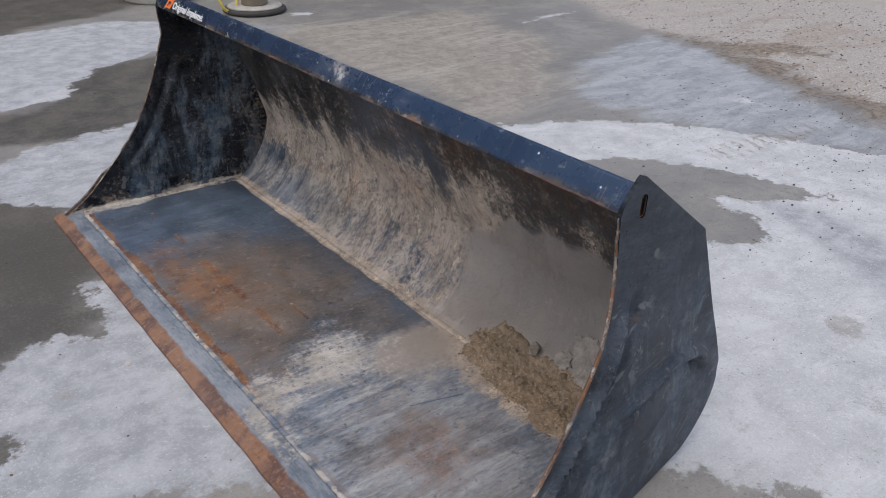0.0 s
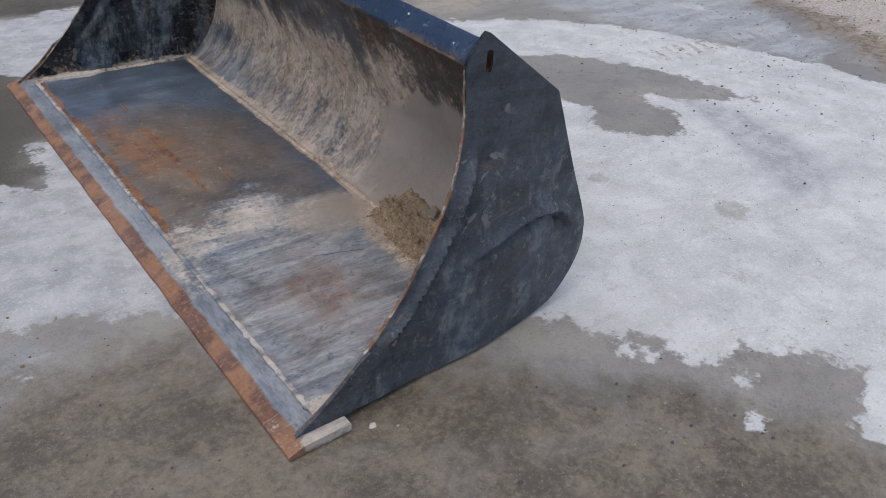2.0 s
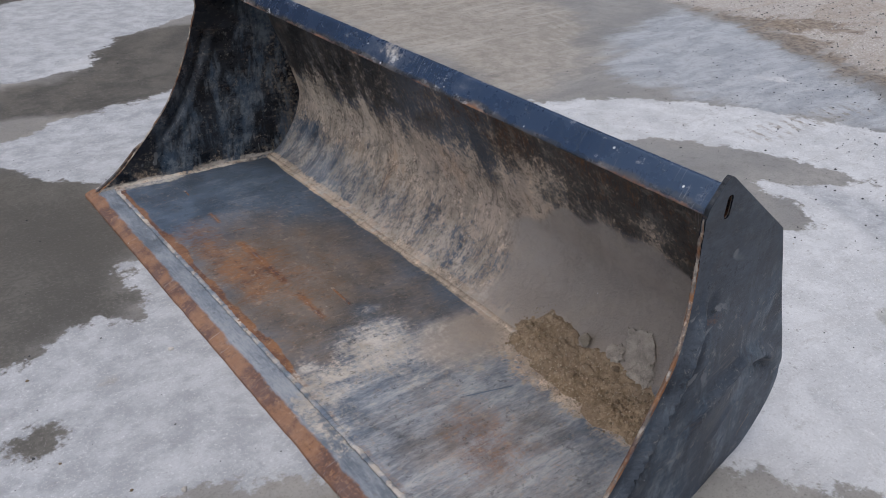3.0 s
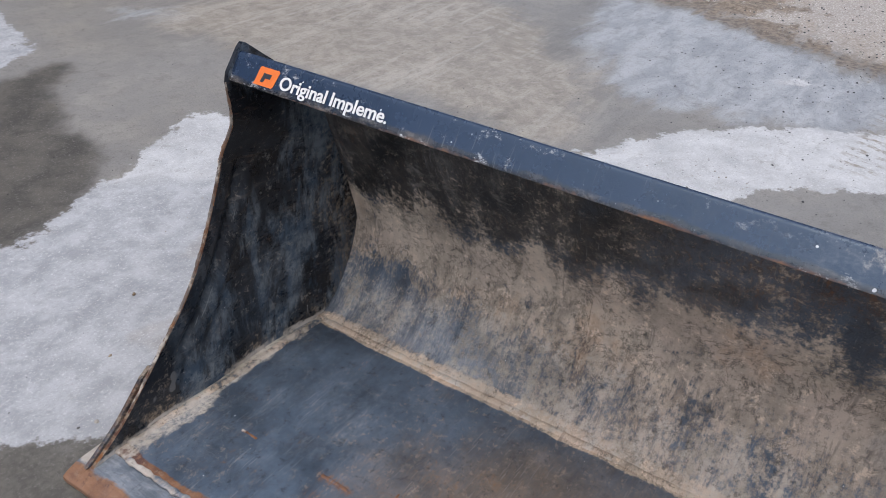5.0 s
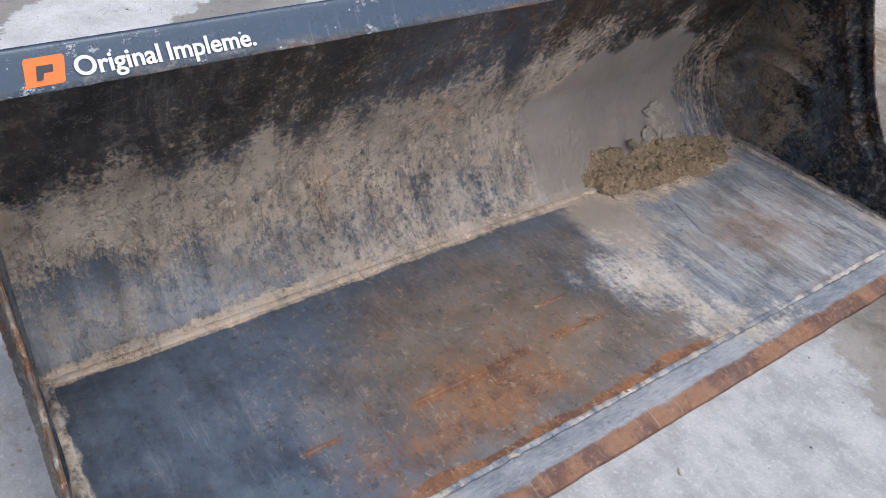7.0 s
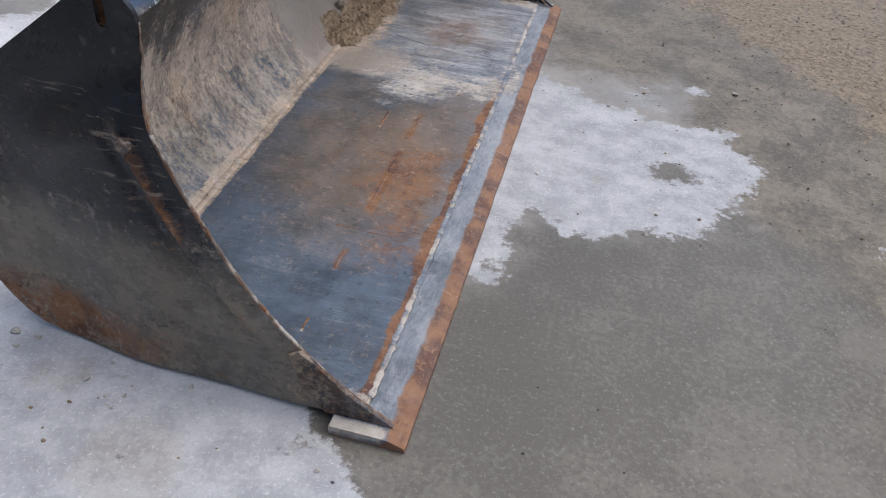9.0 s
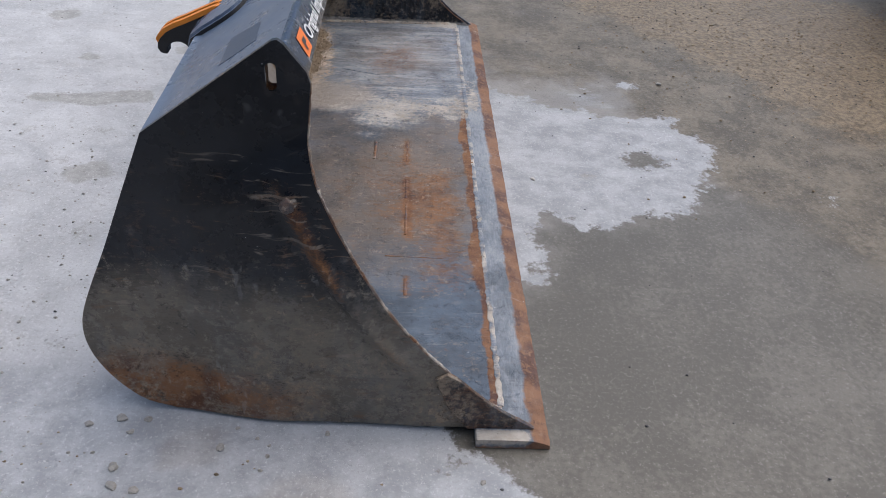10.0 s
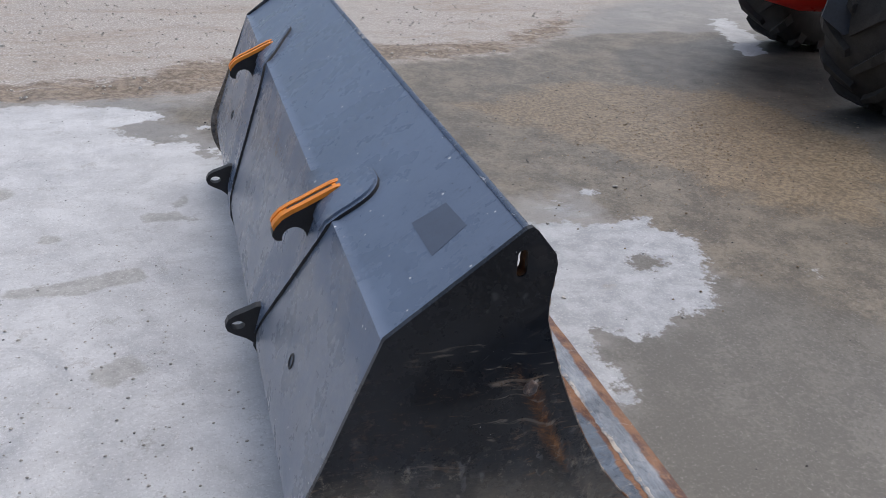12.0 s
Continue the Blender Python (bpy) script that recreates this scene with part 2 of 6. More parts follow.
ORANGE = plain("orange_paint", (0.80, 0.26, 0.03), 0.45, 0.12, 40)
LOGO = plain("orange_decal", (0.86, 0.20, 0.035), 0.45, 0.06, 60, 0.02)
WHITE = plain("white_decal", (0.80, 0.80, 0.80), 0.45, 0.06, 60, 0.02)
INK = plain("dark_decal", (0.03, 0.034, 0.045), 0.45, 0.1, 60, 0.02)
FORGED = plain("black_forged_steel", (0.018, 0.018, 0.020), 0.5, 0.4, 30, 0.3)
STONE = plain("grey_tan_stone", (0.30, 0.265, 0.215), 0.9, 0.35, 40, 0.5)
PALESTONE = plain("pale_stone", (0.52, 0.50, 0.47), 0.9, 0.25, 40, 0.5)
DARKSTONE = plain("dark_stone", (0.085, 0.085, 0.09), 0.85, 0.5, 40, 0.5)
RUBBER = plain("black_tyre_rubber", (0.046, 0.042, 0.038), 0.75, 0.35, 14, 0.3)
RED = plain("red_tractor_paint", (0.62, 0.022, 0.012), 0.3, 0.08, 8, 0.03)
FENDER = plain("grey_blue_plastic", (0.060, 0.070, 0.088), 0.45, 0.2, 10, 0.05)
RIM = plain("grey_rim_paint", (0.32, 0.32, 0.33), 0.5, 0.15, 10, 0.1)
CONCRETE_BLOCK = plain("pale_concrete", (0.40, 0.38, 0.35), 0.9, 0.2, 14, 0.3)
YELLOW = plain("yellow_rubber_hose", (0.62, 0.50, 0.10), 0.5, 0.1, 20, 0.05)
DRUM = plain("clouded_brown_plastic", (0.20, 0.17, 0.125), 0.4, 0.12, 9, 0.05)


def soil_material():
    n = Nodes("tan_sandy_soil")
    a, b = n.noise(22, 8, 0.7), n.noise(150, 5, 0.75)
    col = n.mix(n.ramp(n.blend(0.4, a, b), 0.36, 0.62), (0.165, 0.117, 0.072), (0.38, 0.29, 0.20))
    col = n.mix(n.ramp(n.noise(9, 6, 0.65), 0.46, 0.62, 0.0, 0.6), col, (0.23, 0.175, 0.125))
    col = n.mix(n.ramp(n.noise(95, 4, 0.8), 0.60, 0.66, 0.0, 0.8), col, (0.52, 0.46, 0.37))
    col = n.mix(n.ramp(n.noise(70, 5, 0.8), 0.36, 0.42, 0.8, 0.0), col, (0.070, 0.050, 0.032))
    return n.done(col, 0.95, 0.0, n.blend(0.5, a, b), 0.9, 0.006)


SOIL = soil_material()


def ground_material():
    n = Nodes("concrete_yard")
    big = n.noise(0.55, 5, 0.6)
    mid = n.noise(4.5, 7, 0.66, None, 0.3)
    small = n.noise(24, 7, 0.7)
    fine = n.noise(130, 3, 0.65)
    edge = n.math("ADD", n.math("MULTIPLY", n.math("SUBTRACT", n.noise(4.2, 9, 0.70), 0.5), 0.44), n.math("MULTIPLY", n.math("SUBTRACT", small, 0.5), 0.10))
    dry_field = n.math("ADD", n.attr("dry"), edge)
    dry = n.ramp(dry_field, 0.004, 0.034)
    damp = n.ramp(dry_field, -0.30, 0.05)
    # damp concrete, browner and darker where it stays wet, with some painted shade
    wet_col = n.mix(n.ramp(big, 0.35, 0.65), (0.190, 0.185, 0.177), (0.256, 0.250, 0.240))
    wet_col = n.mix(n.ramp(n.noise(2.6, 9, 0.68), 0.42, 0.66, 0.0, 0.65), wet_col, (0.315, 0.296, 0.266))
    wet_col = n.mix(n.math("MULTIPLY", n.ramp(n.noise(1.3, 8, 0.7), 0.52, 0.68), 0.38), wet_col, (0.35, 0.345, 0.335))
    wet_col = n.mix(n.ramp(n.noise(16, 9, 0.78), 0.55, 0.67, 0.0, 0.3), wet_col, (0.36, 0.34, 0.30))
    half = n.ramp(n.math("ADD", n.attr("half"), n.math("MULTIPLY", n.math("SUBTRACT", n.noise(1.0, 7, 0.7, n.stretch((2.0, 5.0, 1)), 0.6), 0.5), 1.7)), 0.30, 0.80)
    wet_col = n.mix(n.math("MULTIPLY", half, 0.85), wet_col, n.mix(n.ramp(n.noise(1.0, 9, 0.7, n.stretch((2.2, 6.5, 1), (0, 0, 0.3)), 0.4), 0.40, 0.60), (0.315, 0.338, 0.370), (0.45, 0.475, 0.505)))
    tan = n.ramp(n.math("ADD", n.attr("tan"), n.math("MULTIPLY", n.math("SUBTRACT", n.noise(1.0, 9, 0.72, n.stretch((1.4, 3.2, 1), (0, 0, 0.9)), 0.5), 0.5), 2.2)), 0.25, 0.8)
    wet_col = n.mix(n.math("MULTIPLY", tan, 0.75), wet_col, n.mix(n.ramp(n.noise(9, 9, 0.76), 0.40, 0.60), (0.285, 0.255, 0.212), (0.435, 0.395, 0.340)))
    swept = n.ramp(n.noise(1.0, 9, 0.72, n.stretch((0.9, 8.0, 1), (0, 0, -0.75)), 0.5), 0.50, 0.62)
    wet_col = n.mix(n.math("MULTIPLY", n.math("MULTIPLY", swept, n.attr("tan")), 0.55), wet_col, (0.50, 0.475, 0.43))
    brown = n.ramp(n.math("ADD", n.attr("brown"), n.math("MULTIPLY", n.math("SUBTRACT", n.blend(0.3, mid, big), 0.5), 1.1)), 0.34, 0.66)
    wet_col = n.mix(n.math("MULTIPLY", brown, 0.92), wet_col, n.mix(n.ramp(n.blend(0.4, n.noise(4, 10, 0.76), n.noise(40, 7, 0.8)), 0.42, 0.59), (0.066, 0.054, 0.038), (0.195, 0.166, 0.122)))
    slick = n.ramp(n.math("ADD", n.attr("slick"), n.math("MULTIPLY", n.math("SUBTRACT", n.blend(0.35, mid, n.noise(14, 9, 0.78)), 0.5), 1.6)), 0.15, 0.75)
    flake = n.ramp(n.blend(0.5, n.noise(2.2, 10, 0.76), n.noise(60, 8, 0.82)), 0.47, 0.56)
    wet_col = n.mix(n.math("MULTIPLY", slick, 0.9), wet_col, n.mix(n.math("MULTIPLY", flake, 0.5), (0.072, 0.066, 0.054), (0.190, 0.178, 0.152)))
    # darkest: a wet blotch, plus shade painted by the tractor and far off
    dark = n.ramp(n.math("ADD", n.attr("dark"), n.math("MULTIPLY", n.math("SUBTRACT", mid, 0.5), 1.2)), 0.25, 0.9)
    wet_col = n.mix(n.math("MULTIPLY", dark, 0.93), wet_col, n.mix(n.ramp(n.noise(5, 10, 0.74), 0.38, 0.62), (0.055, 0.051, 0.044), (0.122, 0.112, 0.095)))
    # dry concrete with a cement bloom
    dry_col = n.mix(n.ramp(mid, 0.32, 0.68), (0.44, 0.455, 0.472), (0.572, 0.587, 0.604))
    dry_col = n.mix(n.ramp(n.noise(1.0, 6, 0.65, n.stretch((1.2, 2.6, 1)), 0.8), 0.55, 0.74, 0.0, 0.7), dry_col, (0.42, 0.425, 0.435))
    dry_col = n.mix(n.ramp(n.noise(2.6, 7, 0.7, None, 1.2), 0.50, 0.66, 0.0, 0.55), dry_col, (0.37, 0.385, 0.41))
    dry_col = n.mix(n.math("MULTIPLY", n.ramp(n.math("ADD", n.attr("dust"), n.math("MULTIPLY", n.math("SUBTRACT", mid, 0.5), 1.4)), 0.3, 0.75), 0.75), dry_col, (0.43, 0.37, 0.30))
    dry_col = n.mix(n.ramp(n.noise(11, 10, 0.74), 0.54, 0.68, 0.0, 0.6), dry_col, (0.35, 0.355, 0.36))
    dry_col = n.mix(n.ramp(n.noise(30, 8, 0.78), 0.58, 0.68, 0.0, 0.7), dry_col, (0.27, 0.265, 0.255))
    drag = n.ramp(n.noise(1.0, 9, 0.72, n.stretch((2.0, 9.0, 1), (0, 0, 0.5)), 0.7), 0.52, 0.66, 0.0, 0.5)
    dry_col = n.mix(drag, dry_col, (0.40, 0.405, 0.415))
    dry_col = n.mix(n.ramp(n.noise(6.5, 10, 0.80), 0.585, 0.615, 0.0, 0.5), dry_col, (0.29, 0.285, 0.275))
    dry_col = n.mix(n.ramp(n.noise(13, 10, 0.82), 0.60, 0.63, 0.0, 0.6), dry_col, (0.68, 0.69, 0.70))
    pock = n.cells(58)
    pit = n.math("LESS_THAN", pock.outputs["Distance"], n.math("MULTIPLY", n.ramp(n.noise(5.0, 4, 0.7), 0.46, 0.70), 0.34))
    pit = n.math("MULTIPLY", pit, n.ramp(n.noise(30, 2), 0.48, 0.56))
    dry_col = n.mix(n.math("MULTIPLY", pit, 0.55), dry_col, (0.20, 0.20, 0.20))
    wet_col = n.mix(n.math("MULTIPLY", pit, 0.35), wet_col, (0.07, 0.066, 0.06))
    wet_col = n.mix(n.ramp(n.noise(12, 10, 0.78), 0.34, 0.50, 0.34, 0.0), wet_col, (0.09, 0.083, 0.072))
    dry_col = n.mix(n.ramp(n.noise(95, 3, 0.7), 0.55, 0.75, 0.0, 0.6), dry_col, (0.70, 0.71, 0.72))
    dry_col = n.mix(n.math("MULTIPLY", n.ramp(n.math("ADD", n.attr("dull"), n.math("MULTIPLY", n.math("SUBTRACT", mid, 0.5), 0.8)), 0.2, 0.7), 0.68), dry_col, n.mix(n.ramp(n.noise(9, 8, 0.72), 0.38, 0.62), (0.235, 0.25, 0.275), (0.40, 0.42, 0.45)))
    spot = n.ramp(n.math("ADD", n.attr("spot"), n.math("MULTIPLY", n.math("SUBTRACT", n.noise(9, 9, 0.75), 0.5), 1.5)), 0.40, 0.70)
    dry_col = n.mix(n.math("MULTIPLY", spot, 0.72), dry_col, n.mix(n.ramp(small, 0.4, 0.6), (0.27, 0.265, 0.25), (0.37, 0.365, 0.35)))
    col = n.mix(dry, wet_col, dry_col)
    # fine salt and pepper of the aggregate
    col = n.mix(n.ramp(n.noise(120, 6, 0.85), 0.50, 0.64, 0.0, 0.42), col, n.mix(dry, (0.06, 0.055, 0.048), (0.28, 0.28, 0.28)))
    col = n.mix(n.ramp(n.noise(90, 6, 0.85), 0.54, 0.64, 0.0, 0.50), col, n.mix(dry, (0.295, 0.285, 0.268), (0.74, 0.75, 0.76)))
    # brown grit
    grit = n.ramp(n.math("ADD", n.attr("grit"), n.math("MULTIPLY", n.math("SUBTRACT", n.blend(0.5, mid, n.noise(45, 6, 0.75)), 0.5), 2.6)), 0.40, 0.85)
    col = n.mix(n.math("MULTIPLY", grit, 0.55), col, n.mix(n.ramp(n.noise(40, 6, 0.78), 0.40, 0.60), (0.115, 0.082, 0.048), (0.32, 0.235, 0.135)))
    # tyre print: broken bars across a strip
    bars = n.add("ShaderNodeTexWave", wave_type="BANDS", bands_direction="X")
    n.put(bars.inputs["Vector"], n.stretch((1, 1, 1), (0, 0, radians(14))))
    for k, x in (("Scale", 3.6), ("Distortion", 2.2), ("Detail", 3.0), ("Detail Scale", 2.5)):
        bars.inputs[k].default_value = x
    tread = n.math("MULTIPLY", n.attr("tread"), n.math("MULTIPLY", n.ramp(bars.outputs["Fac"], 0.45, 0.75), n.ramp(n.noise(18, 8, 0.75), 0.42, 0.60)))
    col = n.mix(n.math("MULTIPLY", tread, 0.85), col, (0.25, 0.225, 0.19))
    # packed gravel past the slab
    gv = n.ramp(n.math("ADD", n.attr("gravel"), n.math("MULTIPLY", edge, 1.8)), -0.16, 0.18)
    stones = n.cells(64)
    g_col = n.mix(n.ramp(stones.outputs["Distance"], 0.1, 0.6), n.mix(n.math("MULTIPLY", stones.outputs["Color"], 1.0), (0.43, 0.405, 0.380), (0.63, 0.60, 0.575)), (0.35, 0.325, 0.30))
    g_col = n.mix(n.ramp(n.noise(1.0, 9, 0.72, n.stretch((0.7, 1.9, 1), (0, 0, 0.25)), 0.8), 0.47, 0.64, 0.0, 0.7), g_col, n.mix(n.ramp(small, 0.4, 0.6), (0.25, 0.21, 0.17), (0.38, 0.33, 0.28)))
    col = n.mix(gv, col, g_col)
    muddy = n.ramp(n.math("ADD", n.attr("rut"), n.math("MULTIPLY", n.math("SUBTRACT", n.noise(1.0, 9, 0.72, n.stretch((3.5, 9, 1), (0, 0, 0.25)), 0.4), 0.5), 2.8)), 0.35, 0.85)
    col = n.mix(n.math("MULTIPLY", muddy, 0.8), col, n.mix(n.ramp(small, 0.38, 0.62), (0.105, 0.080, 0.058), (0.27, 0.215, 0.16)))
    rough = n.blend(dry, n.blend(slick, n.blend(mid, 0.42, 0.62), 0.38), 0.88)
    rough = n.blend(gv, rough, 0.95)
    h = n.math("ADD", n.math("MULTIPLY", small, n.blend(dry, 0.20, 0.60)), n.math("MULTIPLY", fine, n.blend(dry, 0.28, 0.34)))
    h = n.math("ADD", h, n.math("MULTIPLY", n.math("ADD", gv, n.math("MULTIPLY", grit, 0.15)), n.math("MULTIPLY", n.math("SUBTRACT", 1.0, stones.outputs["Distance"]), 1.2)))
    h = n.math("SUBTRACT", h, n.math("MULTIPLY", pit, 0.7))
    return n.done(col, rough, 0.0, h, 0.5, 0.004)


GROUND = ground_material()


# ---- mesh helpers ----
def fields(mesh, values):
    for key, v in values.items():
        a = mesh.attributes.new(key, "FLOAT", "POINT")
        a.data.foreach_set("value", np.asarray(v, dtype=np.float32).ravel())


def hang(ob, parent, label=""):
    """Make ob a part of parent without moving it."""
    ob.parent = parent
    up = parent
    m = Matrix.Identity(4)
    while up is not None:
        m = up.matrix_basis @ m if up.parent is None else up.parent.matrix_basis @ up.matrix_parent_inverse @ up.matrix_basis
        up = None
    ob.matrix_parent_inverse = m.inverted()
    return tagged(ob, label)


def mesh_part(name, verts, faces, material, parent=None, label="", smooth=True, data=None):
    me = bpy.data.meshes.new(name)
    me.from_pydata([tuple(v) for v in verts], [], faces)
    me.materials.append(material)
    if smooth:
        me.polygons.foreach_set("use_smooth", [True] * len(me.polygons))
    if data:
        fields(me, data)
    me.update()
    ob = new(name, me)
    return hang(ob, parent, label) if parent is not None else tagged(ob, label)


def part(name, bm, material, parent=None, label="", smooth=False):
    me = bpy.data.meshes.new(name)
    bmesh.ops.recalc_face_normals(bm, faces=bm.faces[:])
    bm.to_mesh(me)
    bm.free()
    me.materials.append(material)
    if smooth:
        me.polygons.foreach_set("use_smooth", [True] * len(me.polygons))
    ob = new(name, me)
    return hang(ob, parent, label) if parent is not None else tagged(ob, label)


def thing(name, place, label, category, group="", kind=""):
    ob = new(name)
    ob.matrix_basis = Matrix.Translation(place)
    ob.empty_display_size = 0.1
    return tagged(ob, label, category, group, kind)


def step(v, lo, hi):
    t = np.clip((np.asarray(v, float) - lo) / (hi - lo), 0, 1)
    return t * t * (3 - 2 * t)


def blob(x, y, cx, cy, rx, ry):
    return np.clip(1.25 - np.hypot((x - cx) / rx, (y - cy) / ry), 0, 1)


def slab(top, bottom):
    """A closed sheet between two grids of points (nu, nv, 3)."""
    nu, nv = top.shape[:2]
    verts = np.concatenate([top.reshape(-1, 3), bottom.reshape(-1, 3)])
    off = nu * nv
    faces = []
    for i in range(nu - 1):
        for j in range(nv - 1):
            a, b, c, d = i * nv + j, (i + 1) * nv + j, (i + 1) * nv + j + 1, i * nv + j + 1
            faces.append((a, b, c, d))
            faces.append((d + off, c + off, b + off, a + off))
    ring = [i * nv for i in range(nu)] + [(nu - 1) * nv + j for j in range(1, nv)] + [i * nv + nv - 1 for i in range(nu - 2, -1, -1)] + [j for j in range(nv - 2, 0, -1)]
    for a, b in zip(ring, ring[1:] + ring[:1]):
        faces.append((b, a, a + off, b + off))
    return verts, faces


def prism(outline, y0, y1, bevel=0.0):
    """A plate with an outline in x and z between two y."""
    bm = bmesh.new()
    f = bm.faces.new([bm.verts.new((x, y0, z)) for x, z in outline])
    out = bmesh.ops.extrude_face_region(bm, geom=[f])
    bmesh.ops.translate(bm, vec=(0, y1 - y0, 0), verts=[v for v in out["geom"] if isinstance(v, bmesh.types.BMVert)])
    if bevel:
        bmesh.ops.bevel(bm, geom=bm.edges[:], offset=bevel, segments=2, affect="EDGES", profile=0.6)
    return bm


def smooth_line(points, count):
    """Catmull-Rom through the points, at even steps."""
    p = np.array(points, float)
    q = np.vstack([2 * p[0] - p[1], p, 2 * p[-1] - p[-2]])
    out = []
    for i in range(1, len(q) - 2):
        for t in np.linspace(0, 1, 24, endpoint=False):
            out.append(0.5 * (2 * q[i] + (q[i + 1] - q[i - 1]) * t + (2 * q[i - 1] - 5 * q[i] + 4 * q[i + 1] - q[i + 2]) * t * t + (3 * q[i] - q[i - 1] - 3 * q[i + 1] + q[i + 2]) * t ** 3))
    out.append(p[-1])
    out = np.array(out)
    s = np.concatenate([[0], np.cumsum(np.linalg.norm(np.diff(out, axis=0), axis=1))])
    g = np.linspace(0, s[-1], count)
    return np.stack([np.interp(g, s, out[:, k]) for k in range(out.shape[1])], 1)


def side_normals(line):
    d = np.gradient(line, axis=0)
    d /= np.linalg.norm(d, axis=1)[:, None]
    return np.stack([d[:, 1], -d[:, 0]], 1)


def wander(points, scale, seed=0.0):
    return np.array([noise.noise((p[0] * scale + seed, p[1] * scale - seed, p[2] * scale)) for p in points])


def signed(px, py, poly):
    """Distance to the edge of a polygon, positive inside."""
    best = np.full(px.shape, 1e9)
    inside = np.zeros(px.shape, bool)
    for (x0, y0), (x1, y1) in zip(poly, poly[1:] + poly[:1]):
        dx, dy = x1 - x0, y1 - y0
        t = np.clip(((px - x0) * dx + (py - y0) * dy) / (dx * dx + dy * dy), 0, 1)
        best = np.minimum(best, np.hypot(px - x0 - t * dx, py - y0 - t * dy))
        if dy:
            cross = ((y0 > py) != (y1 > py)) & (px < dx * (py - y0) / dy + x0)
            inside ^= cross
    return np.where(inside, best, -best)


# ---- ground ----
def spaced(lo, hi, fine, far):
    mid = np.arange(lo, hi + fine / 2, fine)
    grow, s, x = [], fine, 0.0
    while x < far:
        s *= 1.35
        x += s
        grow.append(x)
    grow = np.array(grow)
    return np.concatenate([lo - grow[::-1], mid, hi + grow])


DRY = [
    [(0.95, 1.62), (0.92, 1.78), (0.84, 1.86), (0.69, 1.90), (0.56, 1.93), (0.47, 2.02), (0.15, 1.98), (0.05, 2.25), (0.11, 2.50), (0.20, 2.66), (0.50, 2.82), (0.67, 2.87), (0.77, 2.80), (0.84, 2.96), (0.85, 3.14), (1.6, 3.1), (1.7, 1.5)],
    [(1.55, 1.28), (1.75, 1.17), (1.86, 1.11), (1.86, 1.01), (2.03, 0.94), (2.06, 0.83), (2.11, 0.73), (2.20, 0.68), (2.26, 0.58), (2.36, 0.55), (2.46, 0.46), (2.36, 0.40), (2.20, 0.32), (2.20, 0.24), (2.42, 0.10), (2.75, 0.02), (3.1, 0.0), (4.2, 0.75), (4.75, 1.5), (4.65, 2.10), (4.37, 2.69), (3.95, 3.22), (3.67, 3.44), (3.39, 3.55), (3.0, 3.75), (2.9, 4.4), (2.6, 5.2), (1.9, 4.95), (1.52, 4.83), (1.08, 4.77), (0.55, 4.5), (0.85, 4.02), (0.92, 3.94), (0.98, 3.89), (1.03, 3.88), (1.05, 3.82), (1.12, 3.79), (1.20, 3.60), (1.6, 3.2)],
    [(0.2, 5.42), (1.06, 5.50), (1.45, 5.50), (1.80, 6.02), (2.1, 6.2), (2.6, 6.4), (2.9, 7.2), (2.3, 7.6), (1.0, 7.4), (-0.6, 6.8), (-0.4, 5.9)],
    [(1.97, 0.56), (2.03, 0.55), (2.01, 0.51), (1.96, 0.515)],
    [(1.86, 0.96), (1.99, 0.91), (1.98, 0.86), (1.87, 0.89)],
    [(5.27, 5.42), (6.04, 5.47), (6.08, 5.54), (5.61, 5.51)],
    [(4.80, 3.07), (4.90, 2.88), (4.97, 2.90), (4.86, 3.08)],
    [(3.82, 6.98), (3.99, 6.86), (3.93, 6.76), (3.78, 6.86)],
    [(-2.66, -1.73), (-2.92, -1.81), (-2.81, -1.48), (-2.77, -1.08), (-2.43, -0.51), (-2.15, -0.45), (-2.31, -0.87)],
    [(0.19, 1.66), (0.34, 1.65), (0.34, 1.74), (0.21, 1.73)],
    [(0.36, 1.74), (0.52, 1.71), (0.50, 1.80), (0.37, 1.81)],
    [(-0.33, 2.57), (-0.25, 2.58), (-0.26, 2.64), (-0.32, 2.64)],
    [(2.06, 0.67), (2.18, 0.66), (2.26, 0.63), (2.22, 0.58), (2.08, 0.61)],
]
WETSPOT = [
    [(3.25, 2.93), (3.50, 2.77), (3.71, 2.54), (3.82, 2.25), (3.90, 1.86), (3.63, 2.08), (3.45, 2.17), (3.39, 1.97), (3.32, 1.76), (3.12, 1.83), (3.05, 2.03), (3.12, 2.19), (3.05, 2.40), (2.80, 2.55), (2.85, 3.0)],
    [(0.28, 2.36), (0.33, 2.43), (0.39, 2.41), (0.38, 2.35), (0.33, 2.31)],
]
SPOT = [
    [(2.75, 2.09), (2.50, 2.03), (2.29, 1.99), (2.26, 2.09), (2.47, 2.15), (2.71, 2.14)],
    [(2.18, 1.46), (2.11, 1.38), (2.09, 1.44), (2.15, 1.53)],
    [(2.31, 1.54), (2.16, 1.54), (2.07, 1.64), (2.27, 1.62)],
    [(2.69, 1.65), (2.58, 1.70), (2.60, 1.75), (2.68, 1.72)],
    [(0.62, 2.47), (0.56, 2.50), (0.58, 2.55), (0.64, 2.52)],
    [(2.98, 1.22), (2.86, 1.16), (2.80, 1.26), (2.92, 1.32)],
    [(2.45, 2.62), (2.30, 2.55), (2.24, 2.66), (2.38, 2.72)],
]
